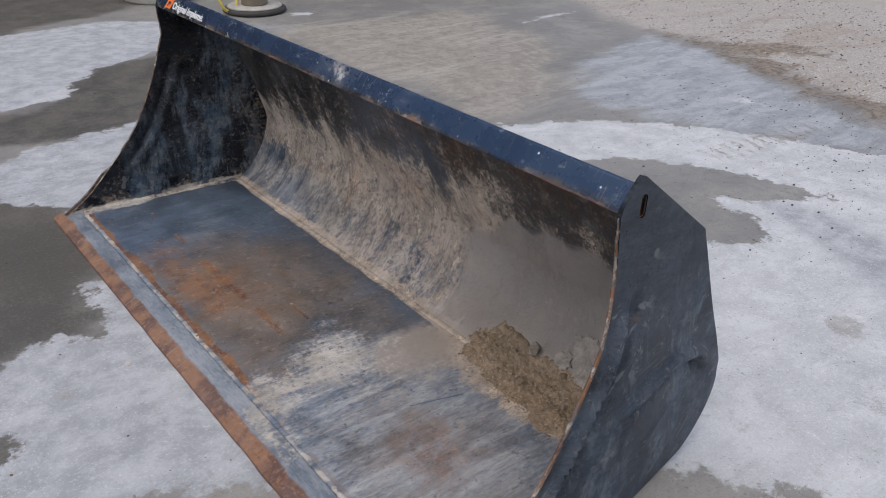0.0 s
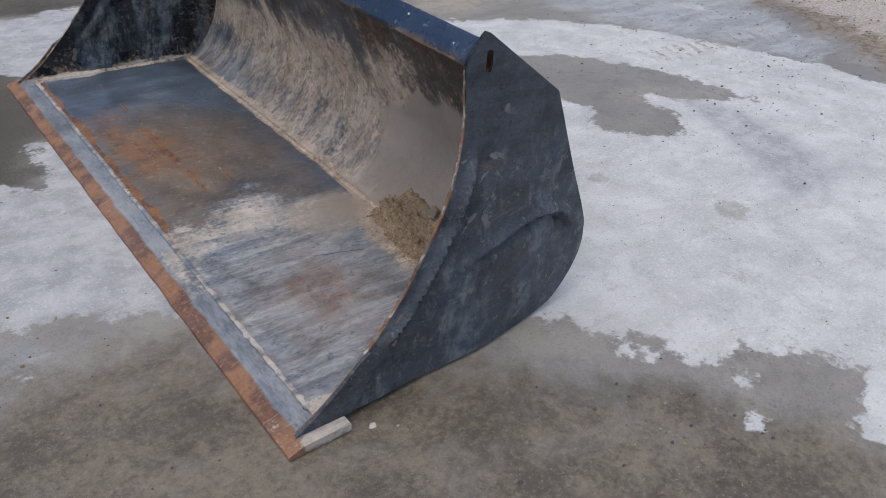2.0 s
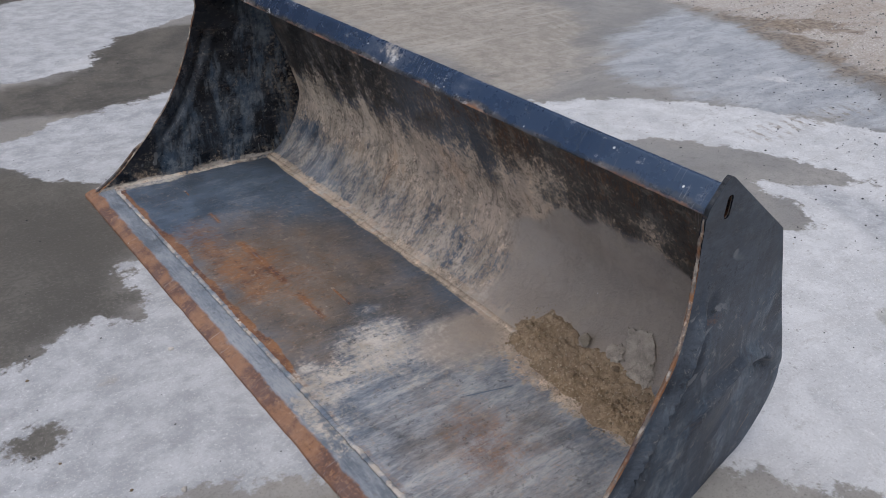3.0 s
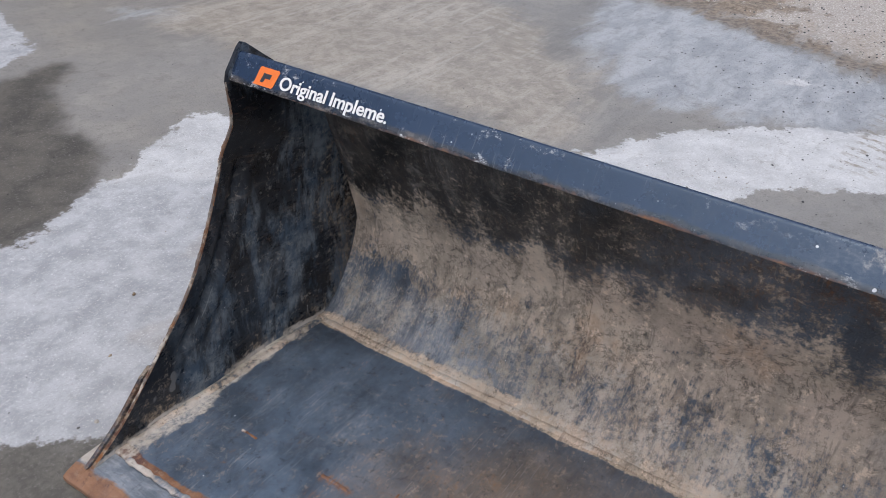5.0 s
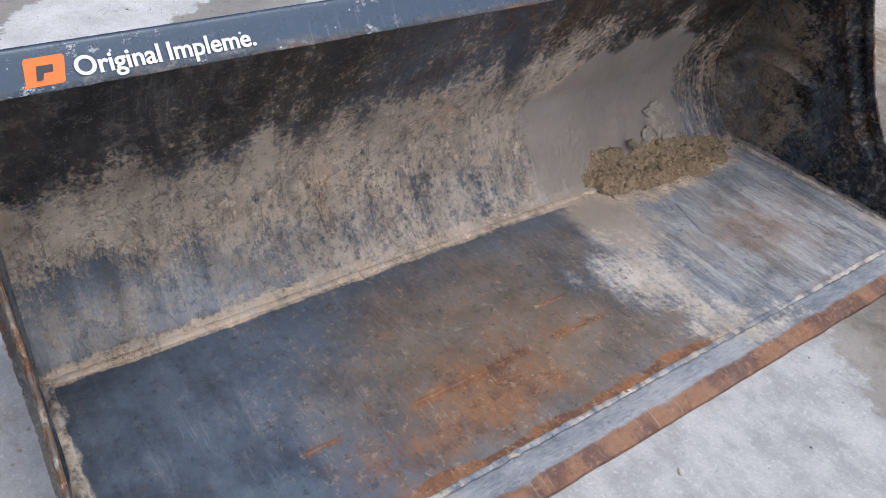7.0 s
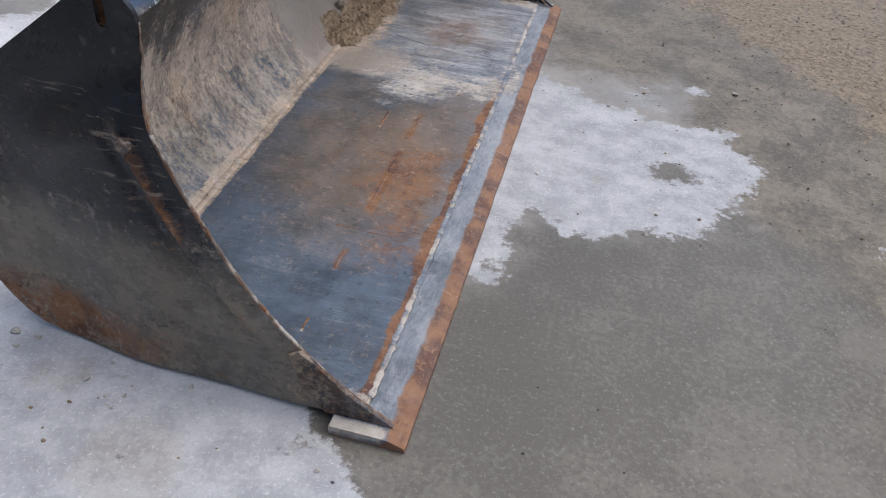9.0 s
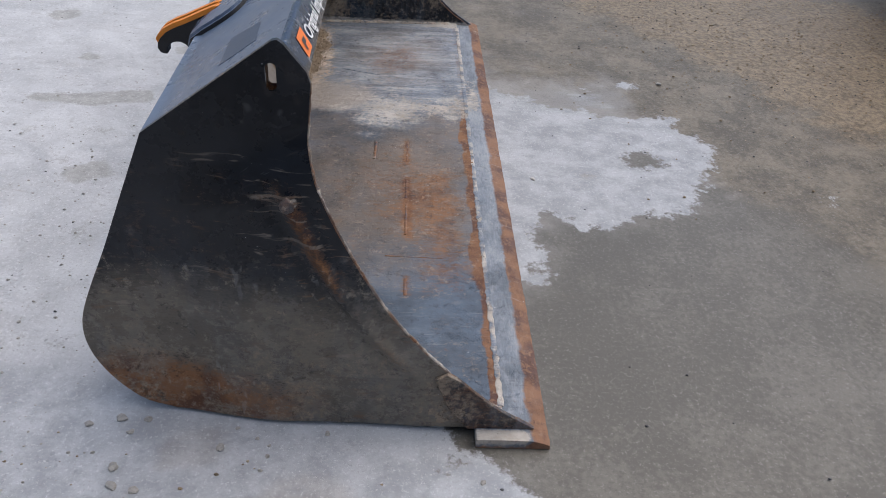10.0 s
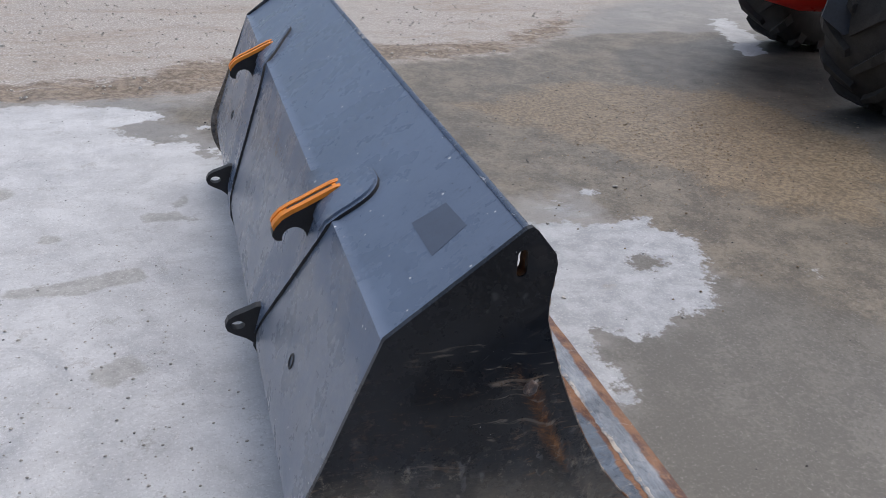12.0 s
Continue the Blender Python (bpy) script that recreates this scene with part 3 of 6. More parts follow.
HALF = [
    [(4.94, 4.29), (5.86, 4.48), (5.83, 3.91), (5.59, 3.35), (5.38, 2.83), (5.05, 2.13), (4.64, 1.93), (4.60, 2.28), (4.43, 2.46), (4.33, 2.65), (4.08, 3.28), (4.08, 3.70)],
    [(3.32, 6.76), (3.60, 6.49), (3.48, 6.32), (3.30, 6.52)],
    [(0.40, 1.92), (0.52, 1.90), (0.53, 1.80), (0.42, 1.80)],
    [(0.52, 1.45), (0.55, 1.52), (0.78, 1.38), (0.70, 1.32)],
]
# wet and shade painted by the tractor, a wet blotch, painted far shade
WET_SHADE = [
    [(-4.0, -1.9), (-1.2, -0.5), (-0.7, 0.6), (-1.3, 1.3), (-4.5, 2.6)],
    [(0.5, 5.25), (1.06, 5.40), (1.35, 5.36), (1.55, 5.50), (1.84, 5.99), (2.08, 6.10), (2.44, 6.07), (1.99, 5.25), (1.71, 4.95), (1.45, 4.92), (1.20, 4.98), (0.94, 5.08), (0.5, 5.05)],
    [(-3.0, 6.8), (0.2, 7.25), (2.2, 7.7), (3.0, 8.3), (6.0, 9.5), (6.0, 30.0), (-12.0, 30.0), (-12.0, 8.0)],
]
BROWN = [
    [(-0.3, 2.05), (0.3, 2.0), (0.95, 1.78), (1.6, 1.2), (1.85, 0.92), (2.1, 0.68), (2.35, 0.45), (2.4, 0.05), (1.6, -0.3), (0.5, -0.6), (-0.6, 0.2)],
    [(0.26, 1.72), (0.14, 2.2), (0.10, 2.5), (-0.03, 2.97), (-0.12, 3.4), (-0.45, 3.9), (-3.0, 4.8), (-6.0, 3.0), (-4.5, -1.6), (-1.0, -1.25), (0.3, -0.72), (0.9, -0.5), (0.6, 1.06)],
]
SLICK = [
    [(0.18, 2.26), (0.24, 2.54), (0.48, 2.50), (0.48, 2.24)],
    [(0.90, 3.2), (0.80, 2.90), (0.45, 2.75), (0.15, 2.55), (-0.12, 2.7), (-0.35, 3.3), (-0.8, 3.9), (-0.6, 4.7), (0.5, 4.6), (0.95, 3.95), (1.3, 3.7)],
]
GRAVEL = [
    [(-40, -11), (-6, -4.6), (-3, -3.0), (-1.66, -2.08), (-0.99, -1.27), (-0.24, -0.70), (0.64, -0.62), (0.90, -0.72), (1.5, -0.35), (1.85, -0.02), (2.16, -0.10), (2.62, -0.06), (3.06, -0.04), (3.6, 0.0), (4.6, 0.6), (5.2, 1.7), (5.5, 2.5), (5.8, 3.3), (6.1, 4.0), (6.0, 4.7), (6.05, 5.05), (6.3, 5.6), (7.2, 7.2), (9, 11), (40, 60), (400, 60), (400, -400), (-400, -400), (-400, -11)],
]
RUT = [
    [(2.34, -0.45), (2.10, -0.80), (1.70, -0.95), (1.0, -1.0), (0.2, -1.05), (-0.4, -1.0), (-0.3, -0.80), (0.9, -0.72), (1.5, -0.40), (1.72, -0.05), (2.08, -0.09)],
    [(4.8, 1.3), (5.21, 2.20), (5.33, 2.70), (5.52, 3.08), (5.56, 3.37), (5.79, 3.75), (5.86, 4.18), (5.99, 4.59), (6.06, 4.3), (6.14, 4.02), (6.55, 3.78), (6.68, 3.50), (6.46, 3.13), (6.25, 3.30), (5.95, 3.62), (6.02, 3.22), (5.76, 3.08), (5.66, 2.85), (5.66, 2.42), (5.3, 1.4)],
    [(3.6, -0.35), (2.3, -0.50), (1.0, -1.05), (-0.4, -1.15), (-1.3, -2.0), (-1.1, -1.35), (-0.2, -0.72), (0.6, -0.60), (1.6, -0.22), (2.2, 0.0), (3.6, 0.03)],
]
DUST = [
    [(1.81, 3.86), (1.82, 3.78), (1.75, 3.74), (1.69, 3.74), (1.67, 3.80), (1.71, 3.85)],
    [(1.58, 4.05), (1.58, 3.93), (1.53, 3.87), (1.45, 3.84), (1.40, 3.87), (1.36, 3.94), (1.34, 4.10)],
    [(1.70, 4.30), (1.95, 4.38), (2.10, 4.15), (1.95, 4.05)],
]
GRIT = [
    [(0.55, 0.35), (-0.42, -0.06), (-1.51, 0.34), (-1.76, 1.44), (-1.0, 2.4), (-0.55, 2.1), (-0.25, 1.56), (0.15, 1.02)],
]
TREAD = [
    [(3.90, 2.42), (3.92, 2.62), (4.58, 2.56), (4.90, 2.50), (4.90, 2.30), (4.54, 2.36)],
    [(4.10, 4.36), (4.83, 4.98), (5.20, 4.84), (4.35, 4.18)],
]
TAN = [
    [(3.3, 3.75), (3.3, 5.1), (3.5, 6.5), (5.2, 6.2), (5.0, 4.9), (4.4, 4.0), (3.6, 3.65)],
]
DULL = [
    [(3.60, 2.10), (3.75, 1.75), (3.55, 1.15), (3.25, 1.20), (3.35, 1.65)],
    [(2.5, 2.9), (2.9, 3.2), (3.3, 3.3), (3.1, 3.6), (2.6, 3.4)],
    [(-0.2, 1.5), (1.3, 1.5), (1.3, 3.2), (-0.2, 3.2)],
    [(-1.0, 5.2), (0.8, 5.3), (2.0, 5.9), (3.2, 6.2), (3.2, 7.9), (1.2, 7.8), (-1.0, 7.2)],
    [(0.3, 4.2), (0.9, 3.85), (1.5, 3.65), (2.2, 3.65), (2.4, 4.4), (1.7, 5.1), (0.4, 5.1)],
]


def build_ground():
    xs, ys = spaced(-3.5, 7.0, 0.036, 400), spaced(-2.5, 8.0, 0.036, 400)
    gx, gy = np.meshgrid(xs, ys, indexing="ij")
    sway = np.array([[(noise.noise((x * 1.1, y * 1.1, 8.0)), noise.noise((x * 1.1, y * 1.1, 17.0))) for y in ys] for x in xs])
    wx, wy = gx + 0.22 * sway[:, :, 0], gy + 0.22 * sway[:, :, 1]
    flat = [np.maximum.reduce([signed(*((wx, wy) if polys in (WET_SHADE, BROWN, DULL, TAN) else (gx, gy)), p) for p in polys]) for polys in (DRY, WETSPOT, HALF, WET_SHADE, GRAVEL, RUT, GRIT, BROWN, SLICK, DUST, DULL, TREAD, TAN, SPOT)]
    dry = np.minimum(flat[0], -flat[1])
    bumps = 0.004 * np.array([[noise.noise((x * 0.7, y * 0.7, 3.0)) for y in ys] for x in xs])
    gravel = step(flat[4], -0.1, 0.3)
    near = (np.abs(gx - 2) < 7) & (np.abs(gy - 3) < 7)
    rough = np.array([[noise.fractal((x * 3.1, y * 3.1, 1.0), 1.0, 2.1, 4) if n and g > 0 else 0 for y, g, n in zip(ys, gr, nr)] for x, gr, nr in zip(xs, gravel + step(flat[5], -0.15, 0.15), near)])
    rut = step(flat[5], -0.15, 0.15)
    keep = step(np.hypot(np.maximum(np.abs(gx - 1.35) - 0.7, 0), np.maximum(np.abs(gy - 2.44) - 1.5, 0)), 0.0, 0.5)
    gz = (bumps - 0.003) * keep + rough * (gravel * 0.012 + rut * 0.022)
    nu, nv = gx.shape
    idx = np.arange(nu * nv).reshape(nu, nv)
    faces = np.stack([idx[:-1, :-1], idx[1:, :-1], idx[1:, 1:], idx[:-1, 1:]], -1).reshape(-1, 4).tolist()
    verts = np.stack([gx, gy, gz], -1).reshape(-1, 3)
    ob = mesh_part("ground", verts, faces, GROUND, None, "", True, {
        "dry": np.clip(dry, -2, 2), "half": step(flat[2], -0.35, 0.35), "dark": step(flat[3], -0.24, 0.08),
        "gravel": np.clip(flat[4], -3, 3), "rut": step(flat[5], -0.22, 0.24), "grit": step(flat[6], -0.30, 0.32), "brown": np.maximum(step(signed(wx, wy, BROWN[1]), -0.30, 0.30), 0.66 * step(signed(wx, wy, BROWN[0]), -0.35, 0.4)), "slick": step(flat[8], -0.25, 0.25), "dust": step(flat[9], -0.06, 0.06), "dull": step(flat[10], -0.2, 0.2), "tread": step(flat[11], -0.02, 0.05), "tan": step(flat[12], -0.4, 0.4), "spot": step(flat[13], -0.05, 0.045)})
    tagged(ob, "patchy damp and dry concrete yard with gravel beyond", "ground", "", "structure")


build_ground()

# ---- bucket ----
MIDY = 2.44
HALF_TOP, FLARE = 1.25, 0.036
FRONT = smooth_line([(0.960, 0.028), (1.060, 0.094), (1.160, 0.188), (1.250, 0.285), (1.312, 0.366), (1.368, 0.462), (1.420, 0.572), (1.448, 0.642), (1.466, 0.702), (1.474, 0.750)], 46)
REAR = smooth_line([(1.780, 0.746), (1.845, 0.588), (1.891, 0.475), (1.933, 0.380), (1.961, 0.309), (1.972, 0.258), (1.970, 0.205), (1.953, 0.150), (1.916, 0.088), (1.864, 0.036), (1.800, 0.014)], 40)
OUTLINE = [tuple(p) for p in FRONT] + [(1.471, 0.800), (1.466, 0.862), (1.472, 0.884), (1.512, 0.934), (1.522, 0.941), (1.532, 0.938)] + [tuple(p) for p in REAR] + [(1.70, 0.011), (1.10, 0.022)]
SLOT = [(1.535 + 0.010 * math.cos(a), 0.871 + (0.017 if math.sin(a) > 0 else -0.017) + 0.010 * math.sin(a)) for a in np.linspace(0.01, 2 * math.pi + 0.01, 16, endpoint=False)]

bucket = thing("loader_bucket", (1.35, MIDY, 0.0), "worn dark blue-grey steel loader bucket with rusty cutting edge", "loader bucket")


def fold_flare(x, z, wide=0.14):
    """Side plates are folded outward below a slanting line, most at the front."""
    return (FLARE + 0.010 * float(step(1.38 - x, 0.0, 0.2))) * float(step(0.785 - 0.43 * (x - 1.488) - z, 0.0, wide)) * (1.0 - float(step(x, 1.52, 1.84)))


def edge_gap(x, z):
    """Distance from the front edge of a side plate."""
    return np.min(np.hypot(FRONT[:, 0] - x, FRONT[:, 1] - z))


def plate_swell(x, z, near):
    """How far a side plate stands out from the plane of its top, outward."""
    low = fold_flare(x, z, 0.30 if near else 0.14)
    gap = edge_gap(x, z)
    band = float(step(z, 0.16, 0.24)) * float(step(0.70 - z, 0.0, 0.10))
    crest, foot, high = (0.046, 0.078, 0.021) if near else (0.060, 0.096, 0.013)
    rib = high * band * math.exp(-((gap - crest) / 0.014) ** 2) - 0.6 * high * band * math.exp(-((gap - foot) / 0.016) ** 2)
    dent = 0.0
    if near:
        line = float(np.interp(x, [1.46, 1.539, 1.606, 1.709, 1.817, 1.891, 1.95], [0.305, 0.344, 0.370, 0.388, 0.366, 0.318, 0.276]))
        live = float(step(x, 1.46, 1.60)) * (0.06 + 0.94 * float(step(1.955 - x, 0.0, 0.14)))
        d = z - line
        dent = live * (0.026 * math.exp(-((d - 0.018) / 0.024) ** 2) - 0.030 * math.exp(-((d + 0.014) / 0.019) ** 2))
        dent += 0.005 * float(step(1.84 - x, 0.0, 0.06)) * float(step(x, 1.62, 1.70)) * math.exp(-((z - 0.203 - 0.62 * (x - 1.673)) / 0.012) ** 2)
    else:
        dent = 0.003 * math.exp(-((z - 0.30 - 0.04 * math.sin(9 * x)) / 0.012) ** 2) * float(step(x, 1.35, 1.5)) * float(step(1.85 - x, 0, 0.1))
    wave = 0.0018 * noise.noise((x * 5, z * 5, 1.0 if near else 7.0))
    return low + rib + dent + wave


def side_plate(near):
    bm = bmesh.new()
    edges = []
    for loop in (OUTLINE, SLOT):
        vs = [bm.verts.new((x, 0, z)) for x, z in loop]
        edges += [bm.edges.new((a, b)) for a, b in zip(vs, vs[1:] + vs[:1])]
    bmesh.ops.triangle_fill(bm, use_beauty=True, use_dissolve=False, edges=edges)
    for k in range(1, 84):
        bmesh.ops.bisect_plane(bm, geom=bm.verts[:] + bm.edges[:] + bm.faces[:], dist=1e-6, plane_co=(0.95 + 0.0121 * k, 0, 0), plane_no=(1, 0, 0))
    for k in range(1, 78):
        bmesh.ops.bisect_plane(bm, geom=bm.verts[:] + bm.edges[:] + bm.faces[:], dist=1e-6, plane_co=(0, 0, 0.0121 * k), plane_no=(0, 0, 1))
    bm.verts.ensure_lookup_table()
    way = -1 if near else 1
    flat = [(v.co.x, v.co.z) for v in bm.verts]
    out = [MIDY + way * (HALF_TOP + plate_swell(x, z, near)) for x, z in flat]
    n = len(flat)
    rim_edges = [(e.verts[0].index, e.verts[1].index) for e in bm.edges if len(e.link_faces) == 1]
    verts = [(x, y, z) for (x, z), y in zip(flat, out)] + [(x, y - way * 0.011, z) for (x, z), y in zip(flat, out)]
    faces = []
    for f in bm.faces:
        ids = [v.index for v in f.verts]
        if (f.normal.y > 0) != (way > 0):
            ids = ids[::-1]
        faces.append(tuple(ids))
        faces.append(tuple(i + n for i in reversed(ids)))
    bm.free()
    # the rim has corners of its own, which rust
    rim = sorted({i for e in rim_edges for i in e})
    where = {i: 2 * n + 2 * k for k, i in enumerate(rim)}
    for i in rim:
        verts += [verts[i], verts[i + n]]
    for a, b in rim_edges:
        faces.append((where[a], where[b], where[b] + 1, where[a] + 1))
    v = np.array(verts)
    x, z = v[:, 0], v[:, 2]
    gap = np.array([edge_gap(a, b) for a, b in zip(x, z)])
    kind = np.zeros(len(v))
    kind[n:2 * n] = 1
    kind[2 * n:] = 2
    outer, inner, edge = kind == 0, kind == 1, kind == 2
    low = step(0.55 - z, 0, 0.5)
    rib = np.exp(-((gap - 0.062) / 0.018) ** 2) * step(z, 0.16, 0.26) * step(0.70 - z, 0.0, 0.1)
    if near:
        mud = np.where(outer, -0.35, 0.05) + np.where(inner, 0.55 * step(x, 1.5, 1.75) * step(0.75 - z, 0, 0.3) + 0.25, 0)
        rust = np.where(outer, -0.35 + 0.50 * rib + 0.55 * blob(x, z, 1.56, 0.60, 0.10, 0.02), 0.16)
        # outside: sky sheen and the rib's highlight painted as a lighter slate tone
        bare_or_sheen = np.where(outer, 0.72 + 0.10 * low + 0.6 * np.exp(-((gap - 0.046) / 0.010) ** 2), 0.12)
    else:
        mud = np.where(outer, -0.30 + 0.35 * low + 0.30 * step(0.74 - z, 0, 0.1), 0.06 + 0.36 * step(0.12 - z, 0, 0.1))
        rust = np.where(outer, 0.52 * rib + 1.05 * blob(x, z, 1.82, 0.07, 0.36, 0.13) + 0.38 * low - 0.35 + 0.45 * step(0.72 - z, 0, 0.05) * step(z, 0.30, 0.5), 0.08)
        bare_or_sheen = np.where(outer, -0.3 + 0.55 * low, 0.25 * step(gap, 0.03, 0.15))
    frontness = step(0.02 - gap, 0, 0.015)
    rust = np.where(edge, 0.25 + 0.55 * frontness, rust)
    mud = np.where(edge, 0.15 + 0.25 * frontness, mud)
    pale = np.where(inner, 0.75 * step(0.055 - z, 0, 0.02) + (0.30 * step(x, 1.66, 1.80) * step(0.62 - z, 0, 0.2) if near else 0.10 * step(gap, 0.04, 0.12)), -0.4 + 0.55 * frontness)
    edge_dark = edge & (frontness < 0.5)
    rust, mud = np.where(edge_dark, -0.1, rust), np.where(edge_dark, -0.3, mud)
    if near:
        smear = np.where(inner, 0.5, 0.30 + 0.5 * step(0.72 - z, 0, 0.2))
    else:
        smear = np.where(inner, 0.35 + 0.65 * step(gap, 0.05, 0.16), 0.22 * step(0.70 - z, 0, 0.3))
        mud = mud + np.where(inner, 0.34 * step(x, 1.66, 1.86), 0)
    pale = np.where(outer & (not near) & (blob(x, z, 1.51, 0.632, 0.016, 0.016) > 0), 0.42, pale)
    plate = mesh_part("side_plate", verts, faces, PLATE, bucket, "black painted side plate, scuffed and rust-edged", True,
                      {"mud": mud, "rust": rust, "bare_or_sheen": bare_or_sheen, "pale": pale, "old": np.full(len(v), -0.6), "film_or_bounce": np.where(outer, -0.6 if near else -0.85 + 1.70 * step(0.66 - z, 0, 0.38), -0.3), "silt": np.zeros(len(v)), "smear": smear, "scored": np.where(outer, step(0.74 - z, 0, 0.06) * (0.35 if near else 1.0), 0.3)})
    plate.data.set_sharp_from_angle(angle=radians(40))
    # short sleeve behind the slot
    ring = [(x, z) for x, z in SLOT]
    sv = [(1.535 + (x - 1.535) * k, MIDY + way * (HALF_TOP - d), 0.871 + (z - 0.871) * k) for k, d in ((1.0, 0.004), (1.0, 0.034), (1.25, 0.034), (1.25, 0.010)) for x, z in ring]
    m = len(ring)
    sf = [(r * m + i, r * m + (i + 1) % m, ((r + 1) % 4) * m + (i + 1) % m, ((r + 1) % 4) * m + i) for r in range(4) for i in range(m)]
    mesh_part("slot_sleeve", sv, sf, PLATE, bucket, "rusty brown sleeve behind the slot", False, {"rust": np.full(len(sv), 0.7), "mud": np.full(len(sv), 0.1), "bare_or_sheen": np.zeros(len(sv))})
    # corner gusset lapped over the toe
    toe = [(p[0] - 0.010, p[1] + 0.004) for p in FRONT if p[1] < 0.188][::2] + [(1.170, 0.200), (1.198, 0.184), (1.165, 0.100), (1.112, 0.026)]
    base = MIDY + way * (HALF_TOP + FLARE + 0.009)
    g = prism(toe, base, base + way * 0.011, 0.002)
    gob = part("corner_gusset", g, PLATE, bucket, "worn brown steel corner gusset", False)
    c = np.array([q.co for q in gob.data.vertices])
    grime = 0.0 if near else 0.34
    fields(gob.data, {"mud": 0.08 + grime + 0 * c[:, 0], "rust": 0.10 + grime + 0 * c[:, 0], "bare_or_sheen": 0.7 - grime + 0 * c[:, 0], "pale": 0.1 + 0 * c[:, 0], "smear": 0.6 + 0 * c[:, 0]})
    return plate


side_plate(True)
side_plate(False)


def blade():
    ys = np.linspace(1.101, 3.781, 269)
    sec = np.array([(0.914, 0.004), (0.915, 0.013), (0.921, 0.017), (0.935, 0.022), (0.955, 0.0285), (0.975, 0.0295), (1.0, 0.030), (1.03, 0.030), (1.06, 0.030), (1.090, 0.0295), (1.092, 0.027), (1.092, 0.004)])
    nick = np.array([0.0035 * noise.noise((0, y * 9, 0)) + 0.0015 * noise.noise((0, y * 40, 3)) for y in ys])
    top = np.zeros((len(sec), len(ys), 3))
    for i, (x, z) in enumerate(sec):
        top[i, :, 0] = x + nick * float(step(0.96 - x, 0, 0.05))
        top[i, :, 1] = ys
        top[i, :, 2] = z
    bottom = top.copy()
    bottom[:, :, 2] = 0.002
    v, f = slab(top, bottom)
    x, y, z = v[:, 0], v[:, 1], v[:, 2]
    grain = wander(v, 14.0) + 0.7 * wander(v, 40.0)
    patch = step(y, 1.72, 1.82) * step(2.13 - y, 0, 0.06)
    rust = 1.75 * step(0.972 + 0.003 * grain - x, 0, 0.026) - 0.42 + 0.15 * grain
    mud = 0.50 * patch * step(x, 0.95, 0.965) - 0.12 + 0.35 * step(1.35 - y, 0, 0.2)
    pale = 0.48 * patch * step(x, 0.94, 0.97) - 0.05 + 0.40 * step(x, 1.0, 1.03) * step(1.25 - y, 0, 0.1)
    ends = step(y, 3.74, 3.76) + step(1.14 - y, 0, 0.02)
    pale = pale + 1.2 * ends * step(x, 0.95, 0.975) * (z > 0.012)
    rust = rust + 1.1 * ends * (z < 0.012)
    bare_or_sheen = 0.72 + 0.10 * np.sin(y * 3) + 0.2 * grain
    ob = mesh_part("cutting_edge", v, f, BLADE, bucket, "thick flat cutting edge with orange rusted front", True, {"rust": rust, "mud": mud, "pale": pale, "bare_or_sheen": bare_or_sheen, "silt": 0 * x})
    ob.data.set_sharp_from_angle(angle=radians(35))


blade()


